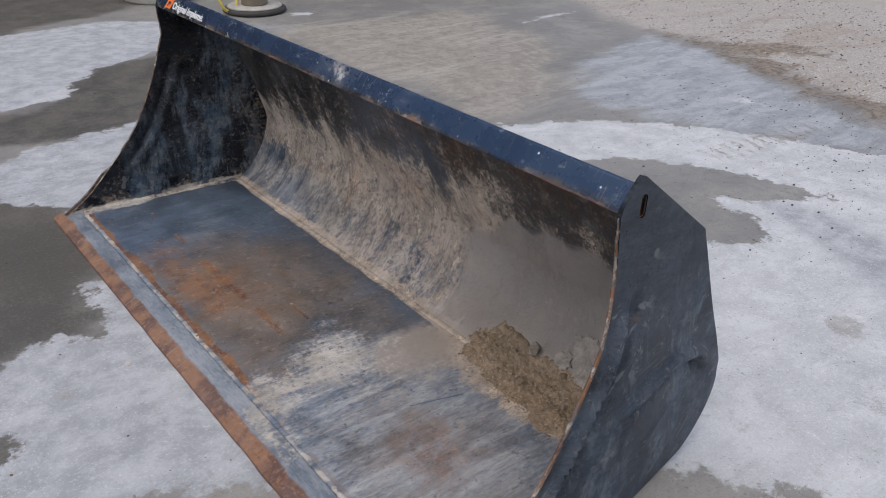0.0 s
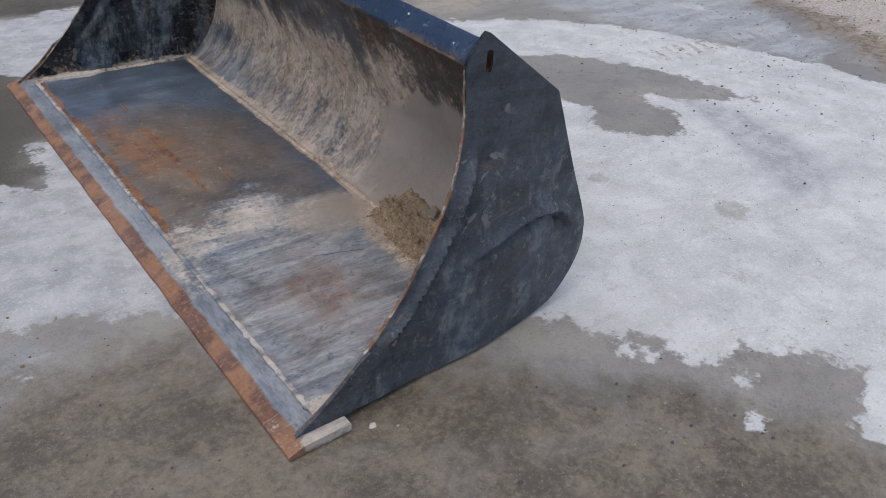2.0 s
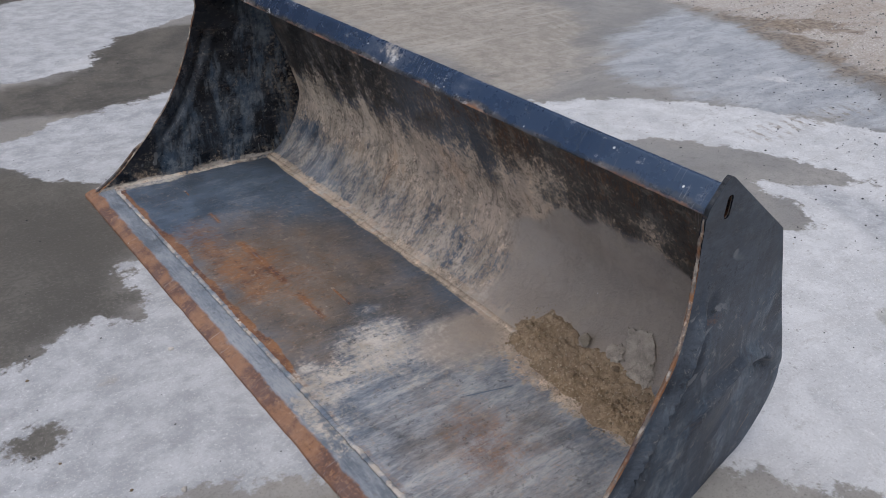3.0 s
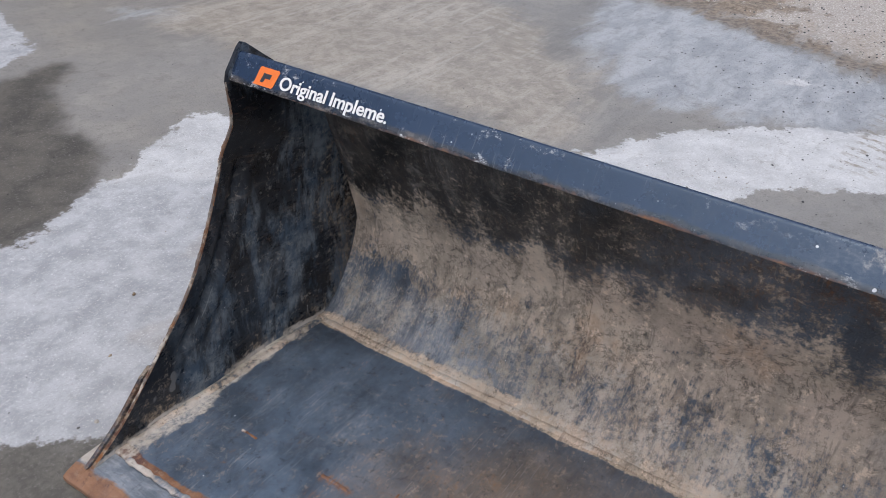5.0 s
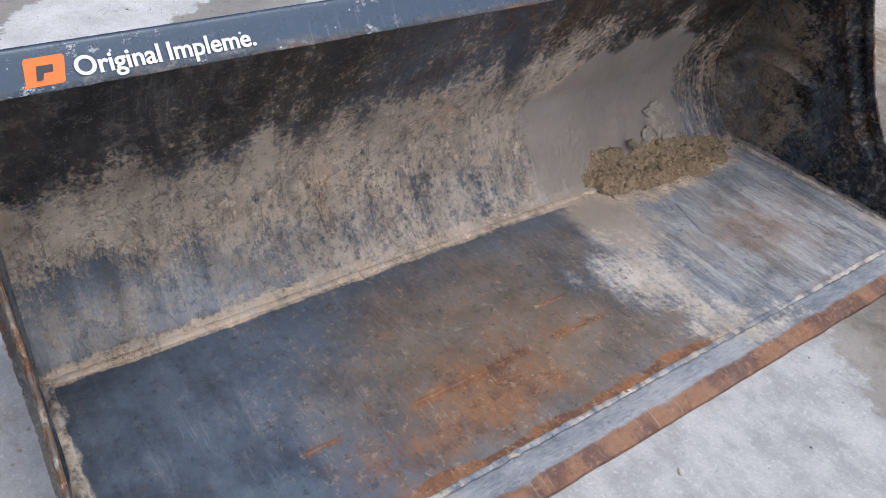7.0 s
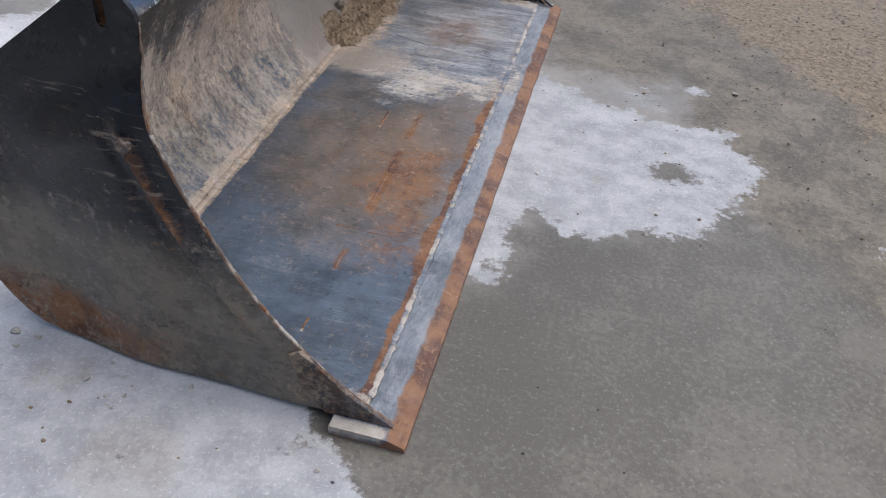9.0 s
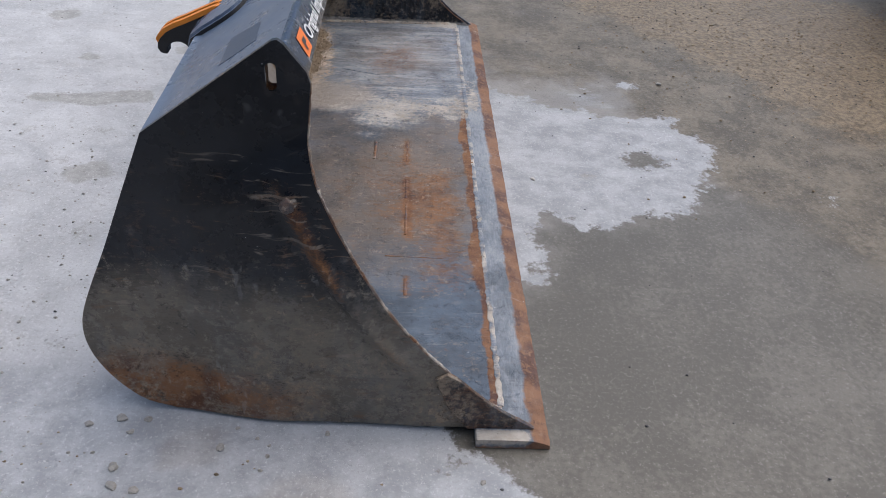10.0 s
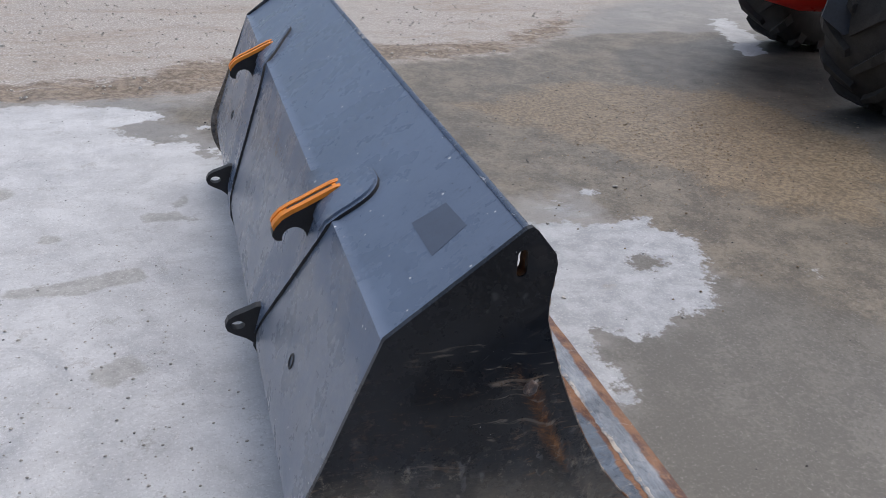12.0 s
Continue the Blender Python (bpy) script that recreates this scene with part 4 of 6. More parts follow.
def floor_plate():
    xs, ys = np.linspace(1.024, 1.742, 74), np.linspace(1.165, 3.715, 256)
    gx, gy = np.meshgrid(xs, ys, indexing="ij")
    reach = np.array([HALF_TOP + fold_flare(x, 0.03) - 0.007 for x in xs])
    gy = MIDY + (gy - MIDY) / 1.275 * reach[:, None]
    gz = 0.0375 - 0.0125 * (gx - 1.024) / 0.718 + 0.0012 * np.array([[noise.noise((x * 3, y * 3, 9.0)) for y in ys] for x in xs])
    top = np.stack([gx, gy, gz], -1)
    bottom = top - np.array((0, 0, 0.010))
    v, f = slab(top, bottom)
    x, y = v[:, 0], v[:, 1]
    w = wander(v, 4.0, 2.0)
    w2 = wander(v, 11.0, 5.0)
    far = step(y + 0.16 * w + 0.10 * w2, 2.12, 2.30)
    stain = blob(x + 0.05 * w2, y + 0.1 * w, 1.26, 2.72, 0.26, 0.50)
    rust = far * (0.40 * stain + 0.30 * blob(x, y, 1.14, 3.02, 0.10, 0.45)) + 0.42 * blob(x, y, 1.32, 1.62, 0.17, 0.28)
    rust = rust + 1.25 * step(1.062 + 0.018 * w2 - x, 0, 0.010) * step(y + 0.2 * w, 2.05, 2.3) * (0.75 + 0.6 * w) + 0.30 * step(1.052 + 0.01 * w2 - x, 0, 0.01) + 0.03
    for y0, y1 in ((3.19, 3.27), (2.80, 2.975), (2.655, 2.765), (2.38, 2.525)):
        rust = rust + 0.45 * np.exp(-((x - 1.262 + 0.008 * w2) / 0.014) ** 2) * step(y, y0 - 0.03, y0) * step(y1 + 0.03 - y, 0, 0.03)
    film_or_bounce = 0.80 * far * blob(x, y, 1.28, 2.60, 0.36, 0.62) + 0.22 + 0.25 * w + 0.75 * blob(x, y, 1.30, 1.60, 0.28, 0.34) - 0.25 * step(y, 3.1, 3.4)
    mud = 0.42 * blob(x, y + 0.15 * w, 1.58, 2.02, 0.30, 0.20) + 0.40 * blob(x, y, 1.15, 2.10, 0.16, 0.10)
    mud = mud + 0.85 * step(x + 0.006 * w2, 1.702, 1.718) + 0.95 * blob(x, y, 1.72, 1.62, 0.16, 0.40) + 0.16 * step(x, 1.55, 1.7) * (1 - far)
    bare_or_sheen = (-0.06 + 0.14 * step(y, 2.95, 3.3)) * far + (1 - far) * (0.60 + 0.20 * w2) + 0.10 * w2
    pale = 0.46 * (1 - far) * step(y - 0.1 * w, 1.70, 2.16) * step(1.62 - x, 0, 0.1) + 0.08 * (1 - far)
    pale = pale + 0.62 * step(y + 0.03 * w2, 3.655, 3.675) + 0.62 * step(1.235 + 0.02 * w2 - y, 0, 0.02) * step(1.35 - x, 0, 0.3)
    silt = 0.70 * blob(x, y, 1.58, 2.02, 0.24, 0.20)
    mesh_part("floor_plate", v, f, STEEL, bucket, "scraped blue-grey steel floor with brown rust stains", True, {"drag": np.full(len(v), 0.5), "film_or_bounce": film_or_bounce, "rust": rust, "mud": mud, "bare_or_sheen": bare_or_sheen, "pale": pale, "silt": silt})


floor_plate()

SHELL_IN = np.vstack([smooth_line([(1.738, 0.026), (1.775, 0.048), (1.815, 0.085), (1.858, 0.140), (1.893, 0.205), (1.914, 0.280), (1.913, 0.325), (1.888, 0.405), (1.835, 0.558), (1.774, 0.718), (1.768, 0.730)], 70),
                      np.linspace((1.7605, 0.7400), (1.517, 0.911), 26)])


OUTER = np.vstack([smooth_line([(1.770, 0.014), (1.840, 0.028), (1.894, 0.088), (1.928, 0.150), (1.944, 0.205), (1.947, 0.258), (1.937, 0.312), (1.912, 0.388), (1.879, 0.478), (1.836, 0.596), (1.783, 0.742)], 70),
                   (SHELL_IN + side_normals(SHELL_IN) * 0.009)[70:]])


def back_sheet():
    ys = np.linspace(1.199, 3.681, 249)
    nrm = side_normals(SHELL_IN)
    widen = np.array([fold_flare(p[0], p[1]) for p in SHELL_IN])
    s = (ys - MIDY) / 1.241
    ins, out = np.zeros((len(SHELL_IN), len(ys), 3)), np.zeros((len(SHELL_IN), len(ys), 3))
    for i in range(len(SHELL_IN)):
        yy = MIDY + s * (1.241 + widen[i])
        dent = (0.0025 if i < 62 else 0.0) * np.array([noise.noise((y * 2.2, i * 0.06, 4.0)) for y in yy])
        for g, line in ((ins, SHELL_IN), (out, OUTER)):
            g[i, :, 0] = line[i, 0] + nrm[i, 0] * dent
            g[i, :, 1] = yy
            g[i, :, 2] = line[i, 1] + nrm[i, 1] * dent
    v, f = slab(ins, out)
    count = len(SHELL_IN) * len(ys)
    x, y, z = v[:, 0], v[:, 1], v[:, 2]
    w, w2 = wander(v, 3.5, 1.0), wander(v, 9.0, 4.0)
    arc = np.tile(np.repeat(np.arange(len(SHELL_IN)) / (len(SHELL_IN) - 1.0), len(ys)), 2)
    inside = np.arange(len(v)) < count
    over = 0.25 + 0.75 * step(2.75 + 0.2 * w - y, 0, 0.7)
    mid = (0.60 - 0.42 * step(y, 2.75, 3.3) + (0.40 + 0.42 * step(y, 2.75, 3.3)) * step(arc + 0.04 * w2, 0.10, 0.32)) * (0.52 * step(0.465 + 0.05 * w + 0.035 * w2 - arc, -0.03, 0.085) + (0.60 - 0.25 * step(2.15 - y, 0, 0.35)) * over * step(0.78 + 0.07 * w - arc - 0.14 * step(2.15 - y, 0, 0.4), 0, 0.3) + 0.48 * (1 - over) * step(0.465 + 0.05 * w + 0.035 * w2 - arc, -0.03, 0.085))
    drag = step(0.40 + 0.06 * w2 - arc, 0, 0.22)
    mud = (0.66 + 0.10 * w) * mid + 0.55 * step(0.030 + 0.004 * w2 - arc, 0, 0.012) + 0.16 * step(0.9 - arc, 0, 0.3)
    mud = mud - 0.35 * blob(y, arc, 3.55, 0.62, 0.3, 0.15) + 0.12 * w2
    edge = np.interp(y, [1.2, 1.30, 1.45, 1.9, 2.10, 2.4], [0.0, 0.05, 0.46, 0.46, 0.34, 0.16])
    silt = step(edge + 0.04 * w2 - arc, -0.04, 0.04) * step(y + 0.10 * w + 0.06 * w2, 1.36, 1.50) * step(2.52 + 0.30 * w + 0.12 * w2 - y, 0, 0.70)
    bare_or_sheen = 0.40 * step(0.34 + 0.10 * w2 - arc, 0, 0.25) + 0.10
    rust = 0.10 + 0.22 * step(arc, 0.45, 0.6) * step(0.95 - arc, 0, 0.2) * step(2.9 - y, 0, 0.4) + 0.65 * blob(y, arc, 2.89, 0.22, 0.02, 0.13) + 0.25 * step(arc, 0.97, 0.99)
    pale = (0.42 + 0.22 * w2) * step(0.30 - arc, 0, 0.2) * step(y, 2.0, 2.3)
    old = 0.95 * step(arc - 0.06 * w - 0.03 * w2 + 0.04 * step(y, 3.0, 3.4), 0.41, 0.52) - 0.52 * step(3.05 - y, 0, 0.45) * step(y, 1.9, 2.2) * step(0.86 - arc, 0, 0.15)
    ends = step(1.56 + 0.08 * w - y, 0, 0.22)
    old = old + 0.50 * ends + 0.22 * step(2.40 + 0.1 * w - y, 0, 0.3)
    mud = mud - 0.22 * ends
    film_or_bounce = 0.35 + 0.3 * w
    fade = {"film_or_bounce": film_or_bounce, "old": old, "drag": drag, "rust": rust, "mud": mud, "bare_or_sheen": bare_or_sheen, "pale": pale, "silt": silt}
    # outside, the lower panel is painted greyer for the ground's reflected light
    outside = {"film_or_bounce": -0.6 + 1.25 * step(0.70 - arc, 0, 0.10), "old": 0 * x, "drag": 0 * x, "rust": -0.30 + 0.40 * blob(y, arc, 2.4, 0.64, 0.7, 0.05), "mud": -0.25 + 0.55 * blob(y, arc, 2.5, 0.64, 0.7, 0.05) + 0.5 * step(0.25 - arc, 0, 0.2), "bare_or_sheen": -0.2 + 0 * x, "pale": -0.4 + 0 * x, "silt": -0.5 + 0 * x}
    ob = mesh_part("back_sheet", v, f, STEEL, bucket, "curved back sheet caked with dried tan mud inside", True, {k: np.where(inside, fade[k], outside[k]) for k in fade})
    ob.data.materials.append(PAINT)
    pick = np.zeros(len(f), np.int32)
    quads = (len(SHELL_IN) - 1) * (len(ys) - 1)
    pick[1:2 * quads:2] = 1
    pick[2 * quads:] = 1
    ob.data.polygons.foreach_set("material_index", pick)
    ob.data.set_sharp_from_angle(angle=radians(50))


back_sheet()


def bead(name, start, end, width, height, count, material, label, data, seed, rag=0.65):
    """An uneven line of weld or caked dirt between two points."""
    a, b = Vector(start), Vector(end)
    along = (b - a).normalized()
    side = along.cross(Vector((0, 0, 1))).normalized()
    rows = []
    for i in range(count):
        t = i / (count - 1)
        c = a.lerp(b, t)
        w = width * (0.85 + rag * noise.noise((t * count * 0.21, seed, 0))) + 0.0015
        h = height * (0.8 + 0.6 * noise.noise((t * count * 0.33, seed, 5)))
        wob = side * (0.6 * rag * width * noise.noise((t * count * 0.12, seed, 9)))
        rows.append([c + wob + side * (w * k) + Vector((0, 0, h * (1 - k * k))) for k in (-1, -0.6, 0, 0.6, 1)])
    top = np.array([[tuple(p) for p in r] for r in rows])
    low = top.copy()
    low[:, :, 2] = np.minimum(top[:, :, 2] - 0.002, start[2] - 0.004 + (end[2] - start[2]) * np.linspace(0, 1, count)[:, None])
    v, f = slab(top, low)
    mesh_part(name, v, f, material, bucket, label, True, {k: q + (0.50 * wander(v, 7.0, seed) + 0.60 * wander(v, 30.0, seed) if k in ("pale", "rust") else 0) + np.zeros(len(v)) for k, q in data.items()})


bead("edge_weld", (1.026, 1.20, 0.0375), (1.026, 3.68, 0.0375), 0.0070, 0.0009, 620, STEEL, "pale chipped weld bead along the cutting edge", {"pale": 0.46, "rust": 0.26, "mud": 0.1, "bare_or_sheen": 0.5}, 1.0)
bead("corner_weld", (1.735, 1.19, 0.026), (1.735, 3.69, 0.026), 0.0125, 0.0055, 300, STEEL, "tan dirt-caked weld along the floor corner", {"pale": 0.25, "rust": 0.15, "mud": 0.95, "bare_or_sheen": 0.1}, 2.0, 0.25)
bead("end_weld", (1.06, 3.716, 0.036), (1.73, 3.676, 0.026), 0.013, 0.010, 80, STEEL, "pale dusty weld along the side plate", {"pale": 0.62, "rust": 0.2, "mud": 0.6, "bare_or_sheen": 0.2}, 3.0)
bead("end_weld", (1.06, 1.164, 0.036), (1.73, 1.204, 0.026), 0.013, 0.010, 80, STEEL, "pale dusty weld along the side plate", {"pale": 0.50, "rust": 0.25, "mud": 0.65, "bare_or_sheen": 0.2}, 4.0)

def plate_crust(near):
    """Ragged rust and old weld along the front edge of a side plate."""
    way = -1 if near else 1
    line = smooth_line([tuple(p) for p in FRONT[8:]] + [(1.471, 0.800), (1.466, 0.862)], 260)
    nrm = side_normals(line)
    rows = []
    for i, ((x, z), (nx, nz)) in enumerate(zip(line, nrm)):
        y = MIDY + way * (HALF_TOP + plate_swell(x, z, near) - 0.0055)
        thin = 0.45 + 0.55 * math.sin(math.pi * min(1.0, i / 30.0, (259 - i) / 20.0) / 2)
        r = 0.62 * thin * (0.0062 + 0.0050 * noise.noise((i * 0.19, 3.0 * way, 0)) + 0.0022 * noise.noise((i * 0.61, way, 5)))
        side = 0.0025 * noise.noise((i * 0.11, 7.0, way))
        ring = []
        for a in np.linspace(0, 2 * math.pi, 8, endpoint=False):
            k = 1 + 0.35 * noise.noise((i * 0.35, 2.0 * math.cos(a), 2.0 * math.sin(a) + way))
            ring.append((x - nx * (0.001 + 0.75 * r * k * math.cos(a)), y + side + r * k * math.sin(a) * 1.05, z - nz * (0.001 + 0.75 * r * k * math.cos(a))))
        rows.append(ring)
    v = np.array(rows).reshape(-1, 3)
    m = len(rows)
    f = [(i * 8 + a, i * 8 + (a + 1) % 8, (i + 1) * 8 + (a + 1) % 8, (i + 1) * 8 + a) for i in range(m - 1) for a in range(8)]
    f += [tuple(range(7, -1, -1)), tuple((m - 1) * 8 + a for a in range(8))]
    w = wander(v, 18.0, 3.0) + 0.6 * wander(v, 50.0, 1.0)
    mesh_part("edge_crust", v, f, STEEL, bucket, "ragged rust-brown crust on the plate's front edge", True,
              {"film_or_bounce": 0.8 + 0 * w, "rust": 0.40 + 0.8 * w, "pale": 0.12 - 0.9 * w, "mud": 0.26 - 0.3 * w, "bare_or_sheen": -0.2 + 0 * w, "old": 0.35 + 0.3 * w})


plate_crust(True)
plate_crust(False)


def plug_weld(x, z, near, size, seed):
    """A blob of weld on the outside of a side plate."""
    way = -1 if near else 1
    bm = bmesh.new()
    bmesh.ops.create_icosphere(bm, subdivisions=3, radius=1.0)
    y = MIDY + way * (HALF_TOP + plate_swell(x, z, near))
    for q in bm.verts:
        k = 1 + 0.35 * noise.noise(q.co * 1.6 + Vector((seed, 0, 0))) + 0.18 * noise.noise(q.co * 4.0 + Vector((0, seed, 0)))
        hollow = 0.25 if math.hypot(q.co.x, q.co.z) < 0.5 else 1.0
        q.co = Vector((x + size * k * q.co.x, y + 0.30 * size * hollow * q.co.y, z + 1.2 * size * k * q.co.z))
    ob = part("plug_weld", bm, STEEL, bucket, "chipped pale weld blob on the side plate", True)
    n = len(ob.data.vertices)
    fields(ob.data, {"pale": np.full(n, 0.22), "rust": np.full(n, 0.5), "old": np.full(n, 0.5), "bare_or_sheen": np.full(n, 0.2), "film_or_bounce": np.full(n, 0.5), "mud": np.full(n, -0.2)})


plug_weld(1.511, 0.630, False, 0.014, 1.0)
plug_weld(1.250, 0.188, True, 0.009, 4.0)

# rust-filled scores in the floor
for sx, y0, y1 in ((1.262, 3.190, 3.270), (1.262, 2.800, 2.975), (1.262, 2.655, 2.765), (1.260, 2.380, 2.525), (1.377, 2.390, 2.514), (1.256, 3.478, 3.530)):
    bead("score_mark", (sx, y0, 0.0332), (sx + 0.002, y1, 0.0332), 0.0034, 0.0018, 26, STEEL, "thin rusty score in the floor", {"rust": 0.72, "pale": 0.0, "mud": 0.0, "bare_or_sheen": 0.0}, sx + y0)
bead("score_mark", (1.150, 3.091, 0.0345), (1.325, 3.086, 0.0320), 0.0020, 0.0016, 26, STEEL, "thin rusty score in the floor", {"rust": 0.9, "pale": 0.0, "mud": 0.0, "bare_or_sheen": 0.0}, 7.0)
bead("score_mark", (1.400, 1.793, 0.0305), (1.545, 1.748, 0.0280), 0.0020, 0.0016, 26, STEEL, "thin dark score in the floor", {"rust": 0.1, "pale": 0.0, "mud": 0.0, "bare_or_sheen": 0.0}, 9.0)

# the lip: a bar along the top of the back sheet
LIP_LOW, LIP_TOP = Vector((1.4722, 0, 0.8690)), Vector((1.5062, 0, 0.9190))


def lip():
    ys = np.linspace(1.2005, 3.6795, 250)
    face = np.linspace((1.4722, 0.8690), (1.5062, 0.9190), 8)
    sec = np.array([(1.4718, 0.8672)] + face.tolist() + [(1.5082, 0.9215), (1.5108, 0.9235), (1.5140, 0.9240), (1.5180, 0.9228), (1.5225, 0.9205)])
    under = np.array([(1.4860, 0.8600), (1.4885, 0.8595), (1.5150, 0.9050), (1.5190, 0.9090), (1.5205, 0.9120), (1.5215, 0.9150)])
    back = np.stack([np.interp(np.linspace(0, 1, len(sec)), np.linspace(0, 1, len(under)), under[:, k]) for k in (0, 1)], 1)
    top, low = np.zeros((len(sec), len(ys), 3)), np.zeros((len(sec), len(ys), 3))
    nick = np.array([0.0012 * noise.noise((0, y * 12, 0)) + 0.0012 * noise.noise((0, y * 45, 3)) for y in ys])
    for i in range(len(sec)):
        top[i, :, 0], top[i, :, 1], top[i, :, 2] = sec[i, 0], ys, sec[i, 1] + (nick if i < 2 else 0)
        low[i, :, 0], low[i, :, 1], low[i, :, 2] = back[i, 0], ys, back[i, 1] + (nick if i < 3 else 0)
    v2, f2 = slab(top, low)
    y, z = v2[:, 1], v2[:, 2]
    w = wander(v2, 6.0, 3.0)
    n = len(v2) // 2
    face = np.arange(len(v2)) < n
    rust = np.where(face, (0.40 + 0.9 * w) * step(0.8745 + 0.007 * w - z, 0, 0.005) * (0.55 + 0.5 * step(3.5 - y, 0, 0.5)) - 0.12, 0.55)
    mud = np.where(face, -0.25 + 0.35 * step(0.872 - z, 0, 0.004), 0.2)
    bare_or_sheen = np.where(face, -0.15 + 0.4 * blob(y, z, 2.25, 0.90, 0.35, 0.06), 0.1)
    w2 = wander(v2, 19.0, 8.0)
    pale = np.where(face, -0.2 + 0.60 * blob(y, z, 2.29, 0.905, 0.13, 0.05) + 0.30 * step(2.2 - y, 0, 0.4) * step(0.885 - z, 0, 0.012) + 0.25 * w2, 0)
    ob = mesh_part("top_lip", v2, f2, LIPPAINT, bucket, "blue painted top lip with chipped rusty lower edge", True, {"rust": rust, "mud": mud, "bare_or_sheen": bare_or_sheen, "pale": pale, "silt": 0 * y, "old": np.where(face, 0.80 * step(0.883 + 0.008 * w + 0.004 * w2 - z, 0, 0.008), 0.7)})
    ob.data.set_sharp_from_angle(angle=radians(40))


lip()


def on_lip(y, s, lift=0.0015):
    """A place on the face of the lip: s metres up from its lower edge."""
    up = (LIP_TOP - LIP_LOW).normalized()
    out = Vector((-up.z, 0, up.x))
    p = LIP_LOW + up * s + out * lift
    return Vector((p.x, y, p.z))


def decal():
    # lettering: flat glyphs laid on the face of the lip
    cu = bpy.data.curves.new("lettering", "FONT")
    cu.body = "Original Impleme."
    cu.size, cu.offset, cu.extrude, cu.space_word = 1.0, 0.018, 0.004, 0.72
    tmp = new("lettering", cu)
    me = bpy.data.meshes.new_from_object(tmp.evaluated_get(bpy.context.evaluated_depsgraph_get()))
    bpy.data.objects.remove(tmp)
    co = np.array([v.co for v in me.vertices])
    polys = [tuple(p.vertices) for p in me.polygons]
    bpy.data.meshes.remove(me)
    x0, x1 = co[:, 0].min(), co[:, 0].max()
    verts, faces = [], []
    for k, shift in enumerate((-0.0003, 0.0003)):
        faces += [tuple(i + len(verts) for i in p) for p in polys]
        for x, y, z in co:
            verts.append(on_lip(3.536 - 0.290 * (x - x0) / (x1 - x0) + shift, 0.0135 + 0.0285 * y / 0.70, 0.0020 + 0.0002 * k + 0.05 * z))
    mesh_part("lettering", verts, faces, WHITE, bucket, "white lettering decal", False)
    # badge: a leaning orange square with a dark mark
    def leaf(name, pts, lift, mat, label):
        bm = bmesh.new()
        bm.faces.new([bm.verts.new(on_lip(y, s, lift)) for y, s in pts])
        part(name, bm, mat, bucket, label)
    sq = [(3.608, 0.012), (3.611, 0.008), (3.556, 0.008), (3.553, 0.011), (3.545, 0.046), (3.548, 0.050), (3.600, 0.050), (3.603, 0.047)]
    leaf("badge", sq, 0.0012, LOGO, "orange badge decal")
    leaf("badge_mark", [(3.592, 0.016), (3.583, 0.016), (3.579, 0.026), (3.566, 0.026), (3.564, 0.037), (3.587, 0.037)], 0.0020, INK, "dark mark on the badge")


decal()


def outer_at_z(z):
    """The back sheet's outer face at a height on its rear."""
    k = OUTER[:, 1]
    use = (OUTER[:, 1] > 0.29)
    return float(np.interp(z, OUTER[use][:, 1], OUTER[use][:, 0]))


def rear_at_z(z):
    """The same for the curve below."""
    use = OUTER[:40, 1] < 0.30
    return float(np.interp(z, OUTER[:40][use][:, 1], OUTER[:40][use][:, 0]))


